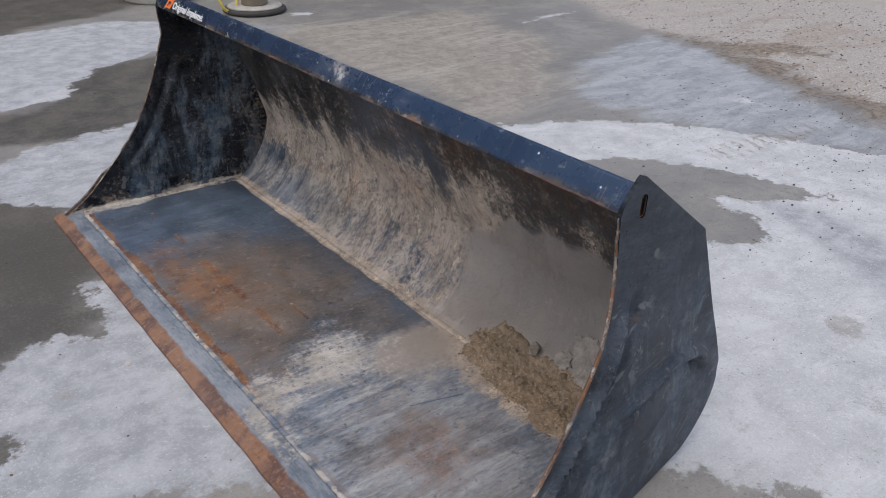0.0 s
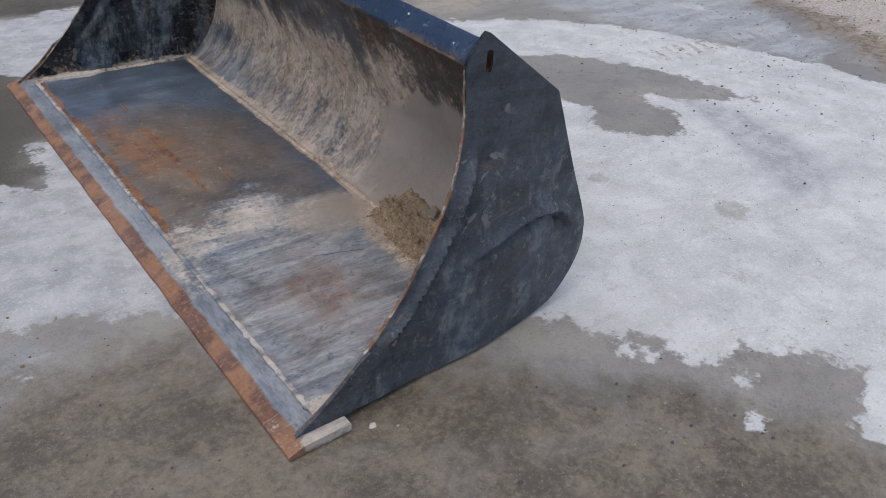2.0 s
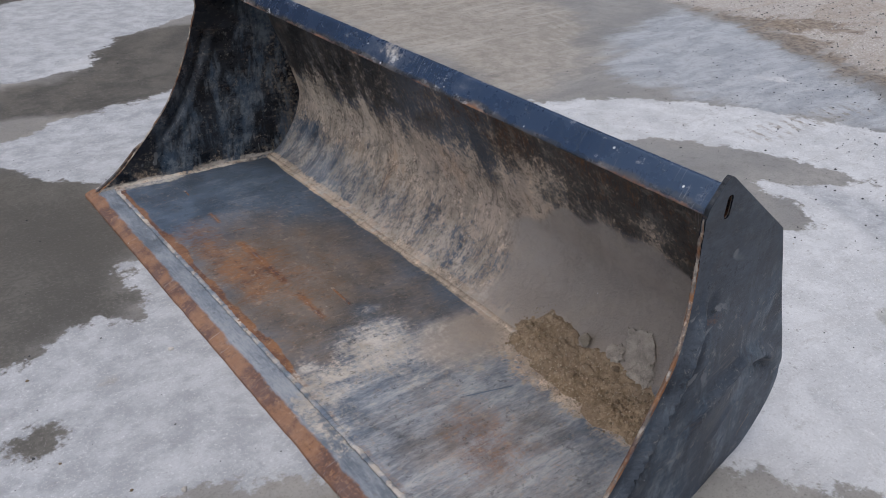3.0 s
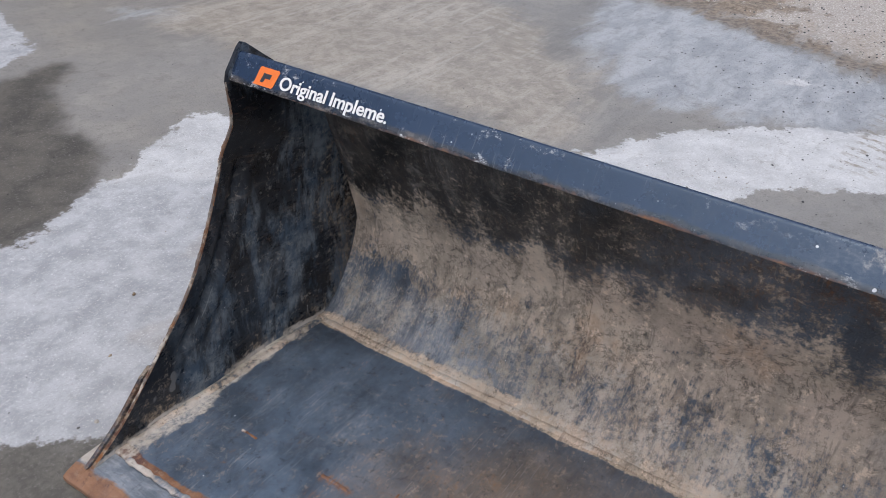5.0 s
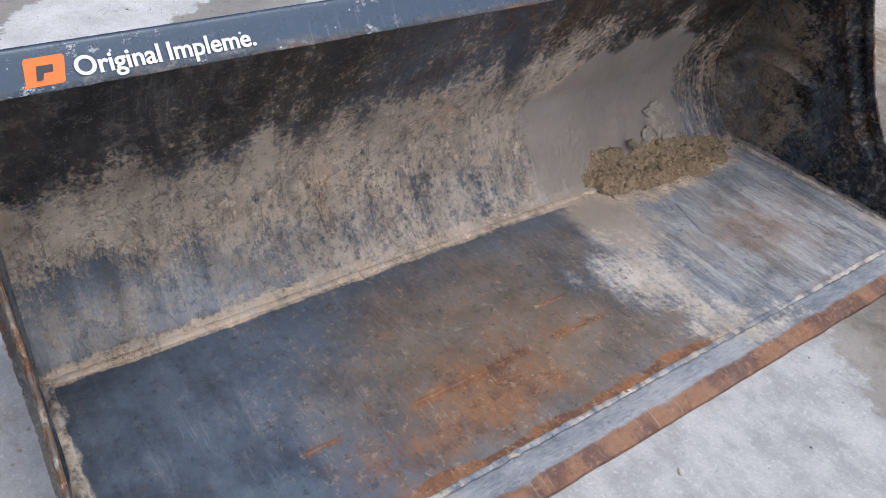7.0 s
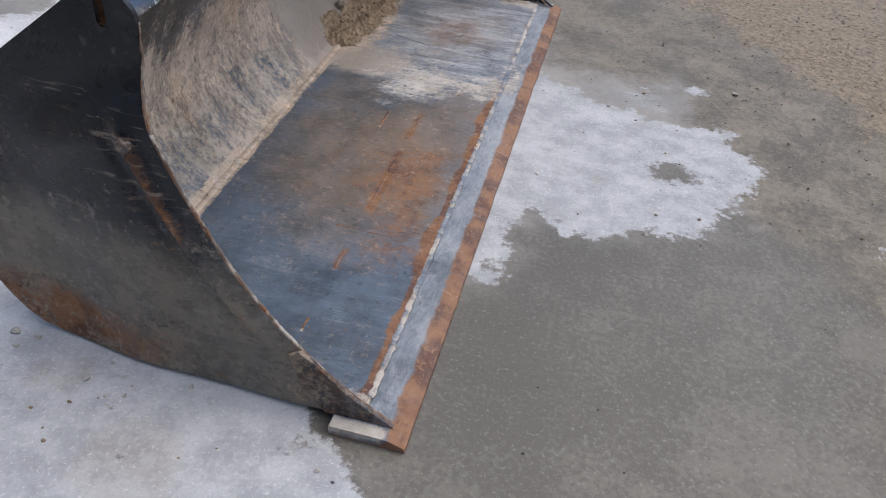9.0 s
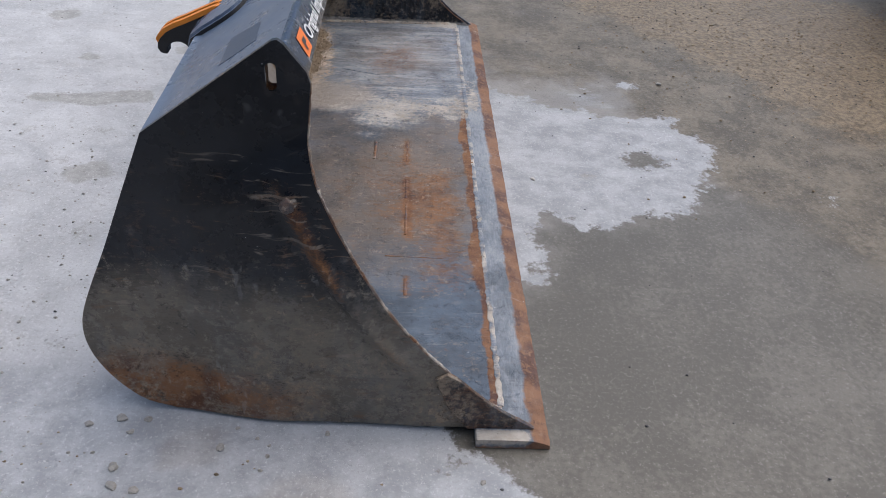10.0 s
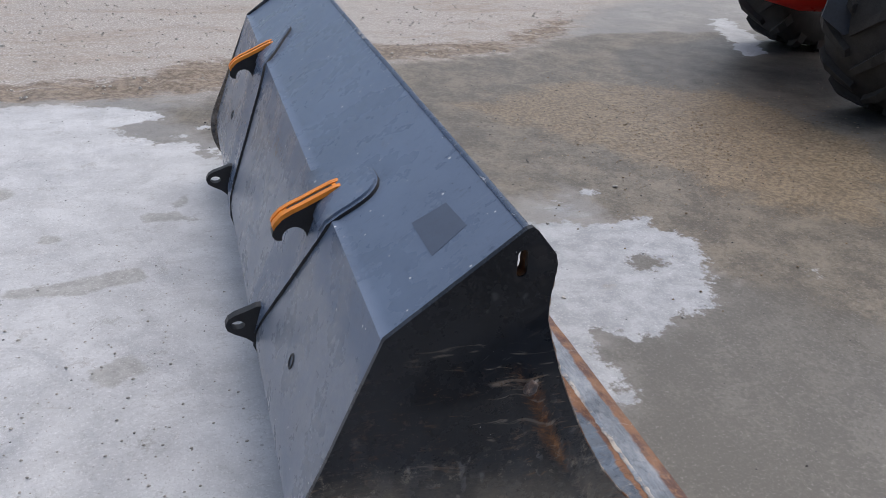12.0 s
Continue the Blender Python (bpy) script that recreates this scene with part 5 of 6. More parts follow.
def bracket(flip):
    """Strap, hook and lug of one quick coupler mount."""
    def yy(y):
        return 2 * MIDY - y if flip else y
    mount = thing("coupler_mount", (1.85, yy(3.09), 0.45), "black coupler mount with orange hook and drilled lug, welded to bucket", "coupler mount", "coupler mounts on the bucket")
    # strap that follows the fold of the back
    zs = [0.150, 0.22, 0.29, 0.36, 0.43, 0.50, 0.57, 0.64, 0.70, 0.731, 0.752, 0.768, 0.784, 0.798, 0.808, 0.814, 0.818]
    lo = [2.80, 2.805, 2.81, 2.82, 2.835, 2.85, 2.87, 2.885, 2.905, 2.93, 2.96, 2.99, 3.03, 3.065, 3.085, 3.100, 3.120]
    hi = [2.870, 2.905, 2.945, 2.988, 3.031, 3.074, 3.117, 3.160, 3.196, 3.212, 3.218, 3.222, 3.224, 3.221, 3.210, 3.196, 3.172]
    top, low = [], []
    for z, a, b in zip(zs, lo, hi):
        if z > 0.74:
            x = 1.772 - (z - 0.744) * (1.772 - 1.522) / (0.9185 - 0.744)
            n = Vector((0.1745, 0, 0.250)).normalized()
        elif z > 0.29:
            x = outer_at_z(z)
            n = Vector((0.303, 0, 0.111)).normalized()
        else:
            x = rear_at_z(z)
            n = Vector((0.97, 0, -0.25)).normalized()
        row, row2 = [], []
        for t in np.linspace(0, 1, 7):
            p = Vector((x, yy(a + (b - a) * t), z))
            row.append(tuple(p + n * 0.008))
            row2.append(tuple(p - n * 0.004))
        top.append(row)
        low.append(row2)
    v, f = slab(np.array(top), np.array(low))
    if flip:
        f = [tuple(reversed(q)) for q in f]
    ob = mesh_part("strap", v, f, PAINT, mount, "slate blue strap plate", True, {"rust": np.full(len(v), -0.2), "bare_or_sheen": np.full(len(v), -0.2), "mud": -0.2 + 0.35 * step(0.45 - v[:, 2], 0, 0.3)})
    # side faces of the strap are blackened to paint in their shade
    ob.data.materials.append(FORGED)
    sides = 2 * (len(zs) - 1) * 6
    ob.data.polygons.foreach_set("material_index", [0] * sides + [1] * (len(f) - sides))
    ob.data.set_sharp_from_angle(angle=radians(35))
    # a second, smaller pad lapped on the strap over the fold
    m0 = 8
    pad = np.array(top)[m0:-1, :, :].copy()
    side = np.sign(pad[0, -1, 1] - pad[0, 0, 1])
    pad[:, :, 1] -= side * 0.011 * np.linspace(0, 1, pad.shape[1])
    nn = Vector((0.1745, 0, 0.250)).normalized()
    up = np.array([tuple(nn * 0.006)])
    pv, pf = slab(pad + up, pad - 0.3 * up)
    if flip:
        pf = [tuple(reversed(q)) for q in pf]
    pob = mesh_part("strap_pad", pv, pf, PAINT, mount, "slate blue pad plate", True, {"rust": np.full(len(pv), -0.2), "bare_or_sheen": np.full(len(pv), -0.2), "mud": np.full(len(pv), -0.2)})
    pob.data.set_sharp_from_angle(angle=radians(35))
    # hook: a plate with a round throat open downwards
    cx, cz, r = 1.853, 0.652, 0.029
    throat = [(cx + r * math.cos(a), cz + r * math.sin(a)) for a in np.linspace(math.radians(-8), math.radians(190), 15)]
    shape = [(1.726, 0.772), (1.734, 0.7805), (1.760, 0.7735), (1.799, 0.7545), (1.836, 0.736), (1.860, 0.7255), (1.882, 0.712), (1.896, 0.697), (1.902, 0.680), (1.905, 0.662), (1.899, 0.651), (1.890, 0.648)] + throat + [(1.836, 0.606), (1.829, 0.598), (1.818, 0.632), (1.786, 0.720), (1.772, 0.744)]
    part("hook", prism(shape, yy(3.072), yy(3.108), 0.002), FORGED, mount, "black steel hook")
    # orange top edge with a groove between two ridges
    crest = [(1.730, 0.7850), (1.760, 0.7770), (1.799, 0.7580), (1.836, 0.7395), (1.860, 0.7290), (1.884, 0.7150), (1.899, 0.6990), (1.905, 0.6880)]
    inner = [(x - 0.004, z - 0.007) for x, z in crest]
    for a, b, c in ((3.067, 3.083, 0.0), (3.097, 3.113, 0.0), (3.083, 3.097, -0.0030)):
        sh = [(x + 0.4 * c, z + c) for x, z in crest] + [(x, z - 0.004) for x, z in reversed(inner)]
        part("hook_edge", prism(sh, yy(a), yy(b), 0.0015), ORANGE, mount, "orange painted hook edge")
    # lug with an oval eye
    eye = [(1.992 + 0.019 * math.cos(a), 0.316 + 0.013 * math.sin(a)) for a in np.linspace(0, 2 * math.pi, 18, endpoint=False)]
    rim = [(outer_at_z(0.368) - 0.003, 0.368), (1.940, 0.368), (1.968, 0.357), (1.998, 0.347), (2.016, 0.336), (2.025, 0.318), (2.020, 0.300), (2.002, 0.287), (1.974, 0.272), (1.950, 0.250), (rear_at_z(0.235) - 0.003, 0.235), (rear_at_z(0.28) - 0.003, 0.28), (outer_at_z(0.325) - 0.002, 0.325)]
    bm = bmesh.new()
    edges = []
    for loop in (rim, eye):
        vs = [bm.verts.new((x, yy(2.917), z)) for x, z in loop]
        edges += [bm.edges.new((p, q)) for p, q in zip(vs, vs[1:] + vs[:1])]
    bmesh.ops.triangle_fill(bm, use_beauty=True, use_dissolve=True, edges=edges)
    out = bmesh.ops.extrude_face_region(bm, geom=bm.faces[:])
    bmesh.ops.translate(bm, vec=(0, -0.025 if flip else 0.025, 0), verts=[q for q in out["geom"] if isinstance(q, bmesh.types.BMVert)])
    part("lug", bm, FORGED, mount, "drilled black steel lug")


bracket(False)
bracket(True)


def drain_hole(y):
    """A dark oval drain boss in the back sheet."""
    z = 0.437
    x = outer_at_z(z)
    n = Vector((0.303, 0, 0.111)).normalized()
    u = Vector((-n.z, 0, n.x))
    bm = bmesh.new()
    rings = []
    for r, d in ((1.0, 0.0005), (0.92, 0.003), (0.72, 0.003), (0.62, -0.004)):
        rings.append([bm.verts.new(Vector((x, y, z)) + n * d + u * (0.020 * r * math.sin(a)) + Vector((0, 0.017 * r * math.cos(a), 0))) for a in np.linspace(0, 2 * math.pi, 20, endpoint=False)])
    for a, b in zip(rings, rings[1:]):
        for i in range(20):
            bm.faces.new((a[i], a[(i + 1) % 20], b[(i + 1) % 20], b[i]))
    bm.faces.new(rings[-1])
    part("drain_hole", bm, FORGED, bucket, "dark round hole in the back sheet", True)


drain_hole(3.296)
drain_hole(1.60)


def upper_at_x(x):
    """Height of the outer face of the upper panel."""
    return float(np.interp(-x, -OUTER[71:, 0], OUTER[71:, 1]))


def sticker_mark():
    n = Vector((0.171, 0, 0.2435)).normalized()
    def at(x, y, d):
        return Vector((x, y, upper_at_x(x))) + n * d
    bm = bmesh.new()
    corners = [(1.591, 3.427), (1.657, 3.412), (1.656, 3.553), (1.585, 3.536)]
    lo = [bm.verts.new(at(x, y, -0.0005)) for x, y in corners]
    hi = [bm.verts.new(at(x, y, 0.0008)) for x, y in corners]
    bm.faces.new(hi)
    for i in range(4):
        bm.faces.new((lo[i], lo[(i + 1) % 4], hi[(i + 1) % 4], hi[i]))
    part("sticker_mark", bm, MARK, bucket, "darker square left by a sticker")


MARK = plain("darker_slate_paint", (0.072, 0.095, 0.140), 0.45, 0.12, 30, 0.05)
sticker_mark()


# ---- soil and stones ----
def lump(seed, size, squash=0.7, detail=2, rough=0.28):
    bm = bmesh.new()
    bmesh.ops.create_icosphere(bm, subdivisions=detail, radius=1.0)
    for v in bm.verts:
        k = 1 + 1.5 * rough * noise.noise(v.co * 1.1 + Vector((seed, 0, 0))) + 0.5 * rough * noise.noise(v.co * 2.7 + Vector((0, seed, 0)))
        v.co = Vector((v.co.x * k, v.co.y * k * 0.82, v.co.z * k * squash)) * size
    return bm


SOIL_EDGE = [(1.775, 1.985), (1.700, 1.945), (1.655, 1.870), (1.640, 1.760), (1.625, 1.640), (1.610, 1.520), (1.615, 1.400), (1.650, 1.290), (1.720, 1.230), (1.790, 1.250), (1.815, 1.400), (1.835, 1.500), (1.835, 1.640), (1.815, 1.720), (1.842, 1.800), (1.838, 1.890), (1.815, 1.950)]


def soil_heap():
    rng = random.Random(5)
    xs, ys = np.linspace(1.57, 1.872, 110), np.linspace(1.19, 2.01, 290)
    gx, gy = np.meshgrid(xs, ys, indexing="ij")
    ragged = np.array([[0.030 * noise.noise((x * 11.0, y * 11.0, 4.0)) + 0.016 * noise.noise((x * 30.0, y * 30.0, 2.0)) for y in ys] for x in xs])
    inside = signed(gx, gy, SOIL_EDGE) + ragged
    floor_z = 0.0375 - 0.0125 * (gx - 1.024) / 0.718
    rear = np.interp(gx, SHELL_IN[:24, 0], SHELL_IN[:24, 1], left=0.0)
    base = np.where(gx > 1.738, rear, floor_z)
    cap = np.interp(gy, [1.19, 1.35, 1.55, 1.70, 1.78, 1.88, 1.95, 2.0], [0.003, 0.007, 0.012, 0.014, 0.026, 0.036, 0.020, 0.006])
    h = cap * step(inside, 0.0, 0.085) + 0.0075 * step(inside, -0.006, 0.030)
    crumbs = np.array([[noise.fractal((x * 24, y * 24, 0.5), 0.55, 2.2, 5) for y in ys] for x in xs])
    clots = np.array([[noise.noise((x * 52, y * 52, 9.0)) for y in ys] for x in xs])
    gz = base - 0.006 + h + (crumbs * 0.011 + np.maximum(clots, 0) * 0.012) * step(h, 0.004, 0.018)
    top = np.stack([gx, gy, gz], -1)
    low = top.copy()
    low[:, :, 2] = np.minimum(base - 0.008, gz - 0.001)
    v, f = slab(top, low)
    ob = mesh_part("soil_heap", v, f, SOIL, None, "heap of damp tan sandy soil in the bucket's corner", True)
    tagged(ob, "", "soil", "", "stuff")
    # crumbs scattered over and round the heap
    verts, faces = [], []
    for k in range(4200):
        y = rng.uniform(1.22, 2.00)
        x = 1.72 + rng.gauss(0, 0.065)
        i, j = int(np.clip((x - 1.57) / 0.302 * 109, 0, 109)), int(np.clip((y - 1.19) / 0.82 * 289, 0, 289))
        if x < 1.58 or x > 1.855 or inside[i, j] < 0 and rng.random() < 0.9 - 8 * min(0.0, inside[i, j]):
            continue
        r = rng.choice((0.0010, 0.0012, 0.0015, 0.0015, 0.002, 0.002, 0.002, 0.003)) if rng.random() < 0.97 else rng.uniform(0.004, 0.006)
        z = max(gz[i, j], base[i, j]) + r * 0.3
        o = len(verts)
        t = rng.uniform(0, 6.3)
        for a in range(5):
            verts.append((x + r * math.cos(t + a * 1.257) * rng.uniform(0.8, 1.2), y + r * math.sin(t + a * 1.257) * rng.uniform(0.8, 1.2), z - r * 0.3))
        for a in range(5):
            verts.append((x + 0.6 * r * math.cos(t + a * 1.257 + 0.5), y + 0.6 * r * math.sin(t + a * 1.257 + 0.5), z + r * rng.uniform(0.4, 0.7)))
        for a in range(5):
            faces.append((o + a, o + (a + 1) % 5, o + 5 + (a + 1) % 5, o + 5 + a))
        faces += [tuple(o + 5 + a for a in range(5)), tuple(o + 4 - a for a in range(5))]
    ob = mesh_part("soil_crumbs", verts, faces, CRUMB, None, "tan crumbs and grit lying on the soil heap", False)
    tagged(ob, "", "soil", "", "stuff")


def crumb_material():
    n = Nodes("mixed_grit")
    g = n.add("ShaderNodeNewGeometry").outputs["Random Per Island"]
    r = n.add("ShaderNodeValToRGB")
    r.color_ramp.elements[0].color = (0.14, 0.105, 0.07, 1)
    r.color_ramp.elements[1].color = (0.62, 0.53, 0.41, 1)
    e = r.color_ramp.elements.new(0.6)
    e.color = (0.31, 0.225, 0.15, 1)
    n.put(r.inputs[0], g)
    return n.done(n.mix(n.noise(200, 2), r.outputs[0], tuple((0.2, 0.16, 0.11))), 0.95)


CRUMB = crumb_material()
soil_heap()


MORTAR = plain("grey_dried_mortar", (0.335, 0.300, 0.262), 0.9, 0.38, 34, 0.9)
LOOSE = plain("dusty_grey_stone", (0.36, 0.345, 0.32), 0.95, 0.3, 60, 0.5)


def rock(name, place, size, mat, label, seed, squash=0.7, turn=0.0, group=""):
    ob = part(name, lump(seed, 1.0, squash, 2, 0.34), mat, None, "", False)
    ob.matrix_basis = pose(*place, 0, 0, turn) @ Matrix.Scale(size, 4)
    return tagged(ob, label, name, group)


rock("stone", (1.806, 1.712, 0.108), 0.021, STONE, "tan rounded stone sitting on the soil heap", 3.0, 0.95, 20)
def mortar(x, y, z, wide, thick, lean, seed):
    """A chunk of dried mortar stuck flat to the curved sheet."""
    bm = bmesh.new()
    bmesh.ops.create_cube(bm, size=2.0)
    bmesh.ops.subdivide_edges(bm, edges=bm.edges[:], cuts=11, use_grid_fill=True)
    for v in bm.verts:
        c = v.co.normalized() * 0.35 + v.co * 0.65
        k = 1 + 0.50 * noise.noise(c * 1.1 + Vector((seed, 0, 0))) + 0.30 * noise.noise(c * 2.9 + Vector((0, seed, 0))) + 0.14 * noise.noise(c * 7.0 + Vector((seed, seed, 0)))
        v.co = Vector((c.x * k * wide, c.y * k * wide * 0.8, c.z * k * thick))
    ob = part("mortar_lump", bm, MORTAR, None, "", True)
    ob.data.set_sharp_from_angle(angle=radians(32))
    ob.matrix_basis = Matrix.Translation((x, y, z)) @ Matrix.Rotation(radians(-lean), 4, "Y") @ Matrix.Rotation(seed, 4, "Z")
    tagged(ob, "grey lump of dried mortar stuck to the back sheet", "mortar lump")


mortar(1.866, 1.545, 0.150, 0.058, 0.012, 57, 0.5)
mortar(1.836, 1.610, 0.102, 0.030, 0.014, 50, 2.1)
mortar(1.830, 1.500, 0.096, 0.036, 0.014, 50, 1.3)
mortar(1.845, 1.600, 0.120, 0.014, 0.010, 54, 4.4)
for k, (x, y, z, q) in enumerate(((1.70, 1.66, 0.060, 0.020), (1.79, 1.86, 0.066, 0.026), (1.765, 1.80, 0.070, 0.018), (1.72, 1.50, 0.055, 0.016), (1.80, 1.58, 0.085, 0.020), (1.69, 1.84, 0.045, 0.014), (1.76, 1.42, 0.055, 0.013), (1.74, 1.93, 0.035, 0.013), (1.815, 1.76, 0.090, 0.022))):
    rock("clod", (x, y, z - 0.004), q * 0.62, SOIL, "tan clod of soil on the heap", 4.4 + 2.3 * k, 0.8, 80 * k, "clods on the soil heap")

for k, (x, y, s) in enumerate(((1.92, 3.72, 0.017), (1.89, 3.76, 0.011), (1.90, 3.86, 0.016), (1.89, 3.91, 0.016), (1.84, 3.92, 0.014), (1.92, 3.96, 0.012), (1.68, 3.80, 0.014), (1.99, 3.74, 0.014), (1.60, 3.77, 0.007),
                               (1.57, 3.79, 0.006), (1.57, 3.82, 0.008), (1.58, 3.86, 0.007), (1.49, 3.97, 0.009), (1.08, 3.88, 0.009), (1.44, 3.75, 0.009), (1.65, 3.74, 0.007), (1.86, 3.72, 0.012),
                               (0.56, 4.04, 0.016), (0.60, 3.98, 0.008), (1.145, 1.085, 0.014), (1.20, 1.05, 0.006), (0.612, 1.97, 0.012), (0.805, 2.55, 0.012), (0.115, 1.66, 0.016))):
    rock("stone", (x, y, s * 0.20), s * 0.80, PALESTONE if k in (17, 19, 22) else LOOSE, "small loose stone on the concrete", 20.0 + k * 1.7, 0.42, k * 47, "loose stones on the concrete")


def pebbles(name, count, region, sizes, mat, label, seed, weight=None):
    """Grit and small stones, too many to count."""
    rng = random.Random(seed)
    verts, faces = [], []
    for _ in range(count):
        x, y = rng.uniform(region[0], region[1]), rng.uniform(region[2], region[3])
        if weight and rng.random() > weight(x, y):
            continue
        if 0.88 < x < 1.99 and 1.05 < y < 3.82:
            continue
        r = rng.choice(sizes) * rng.uniform(0.7, 1.3)
        o, t, q = len(verts), rng.uniform(0, 6.3), rng.uniform(0.6, 1.0)
        for a in range(5):
            verts.append((x + r * math.cos(t + a * 1.257) * rng.uniform(0.7, 1.2), y + q * r * math.sin(t + a * 1.257) * rng.uniform(0.7, 1.2), r * 0.15))
        for a in range(5):
            verts.append((x + 0.6 * r * math.cos(t + a * 1.257 + 0.3), y + 0.6 * q * r * math.sin(t + a * 1.257 + 0.3), r * rng.uniform(0.55, 0.8)))
        for a in range(5):
            b = (a + 1) % 5
            faces.append((o + a, o + b, o + 5 + b, o + 5 + a))
        faces.append(tuple(o + 5 + a for a in range(5)))
        faces.append(tuple(o + 4 - a for a in range(5)))
    ob = mesh_part(name, verts, faces, mat, None, label, False)
    return tagged(ob, "", "pebbles", "", "stuff")


GRAVELSTONE = plain("pale_gravel_stone", (0.44, 0.415, 0.385), 0.95, 0.45, 60, 0.3)


def hump(cx, cy, rx, ry):
    return lambda x, y: math.exp(-((x - cx) / rx) ** 2 - ((y - cy) / ry) ** 2)


pebbles("dark_pebbles", 5200, (-2.5, 5.5, -1.0, 6.0), (0.0010, 0.0012, 0.0015, 0.002, 0.0026, 0.0040), DARKSTONE, "dark specks of grit strewn over the concrete", 11, lambda x, y: 0.35 + 0.6 * noise.noise((x * 0.9, y * 0.9, 0)))
pebbles("dark_pebbles", 1900, (3.0, 5.8, 0.8, 4.2), (0.0018, 0.0025, 0.0035, 0.006), DARKSTONE, "dark grit strewn beside the gravel", 12, hump(4.6, 2.2, 1.0, 1.2))
pebbles("tan_pebbles", 9000, (-2.6, 0.6, -0.4, 2.8), (0.002, 0.003, 0.004, 0.006), CRUMB, "brown grit spilled on damp concrete", 13, hump(-0.9, 1.1, 0.9, 0.85))
pebbles("dark_pebbles", 3600, (-2.6, 0.8, -0.4, 3.4), (0.0018, 0.0024, 0.003, 0.005), DARKSTONE, "dark grit spilled on damp concrete", 17, hump(-0.6, 1.1, 0.9, 0.9))
pebbles("tan_pebbles", 700, (1.4, 2.15, 0.2, 0.75), (0.0015, 0.002, 0.003, 0.005), CRUMB, "brown grit beside a damp patch", 18, hump(1.78, 0.48, 0.20, 0.15))
pebbles("dark_pebbles", 260, (1.3, 2.3, 0.2, 1.1), (0.0015, 0.002, 0.003, 0.006), DARKSTONE, "dark grit beside a damp patch", 19, hump(1.78, 0.58, 0.35, 0.25))
pebbles("tan_pebbles", 260, (1.2, 2.6, 3.6, 4.6), (0.003, 0.004, 0.006), CRUMB, "brown crumbs fallen beside the bucket", 14, hump(1.9, 3.95, 0.45, 0.25))
pebbles("grey_pebbles", 3200, (1.9, 3.6, 1.6, 4.7), (0.0012, 0.0016, 0.002, 0.003, 0.005), LOOSE, "grey crumbs of concrete strewn behind the bucket", 21, hump(2.5, 3.2, 0.8, 1.1))
pebbles("dark_pebbles", 5200, (4.4, 8.5, 0.2, 6.5), (0.003, 0.004, 0.006, 0.009), DARKSTONE, "dark stones mixed into the gravel", 23,
        lambda x, y: 0.8 if signed(np.array([x]), np.array([y]), GRAVEL[0])[0] > 0.0 else 0.0)
pebbles("gravel_stones", 9000, (-4.0, 8.5, -4.5, 7.0), (0.006, 0.008, 0.010, 0.014), GRAVELSTONE, "loose stones over packed gravel", 15,
        lambda x, y: 1.0 if signed(np.array([x]), np.array([y]), GRAVEL[0])[0] > 0.05 else 0.0)


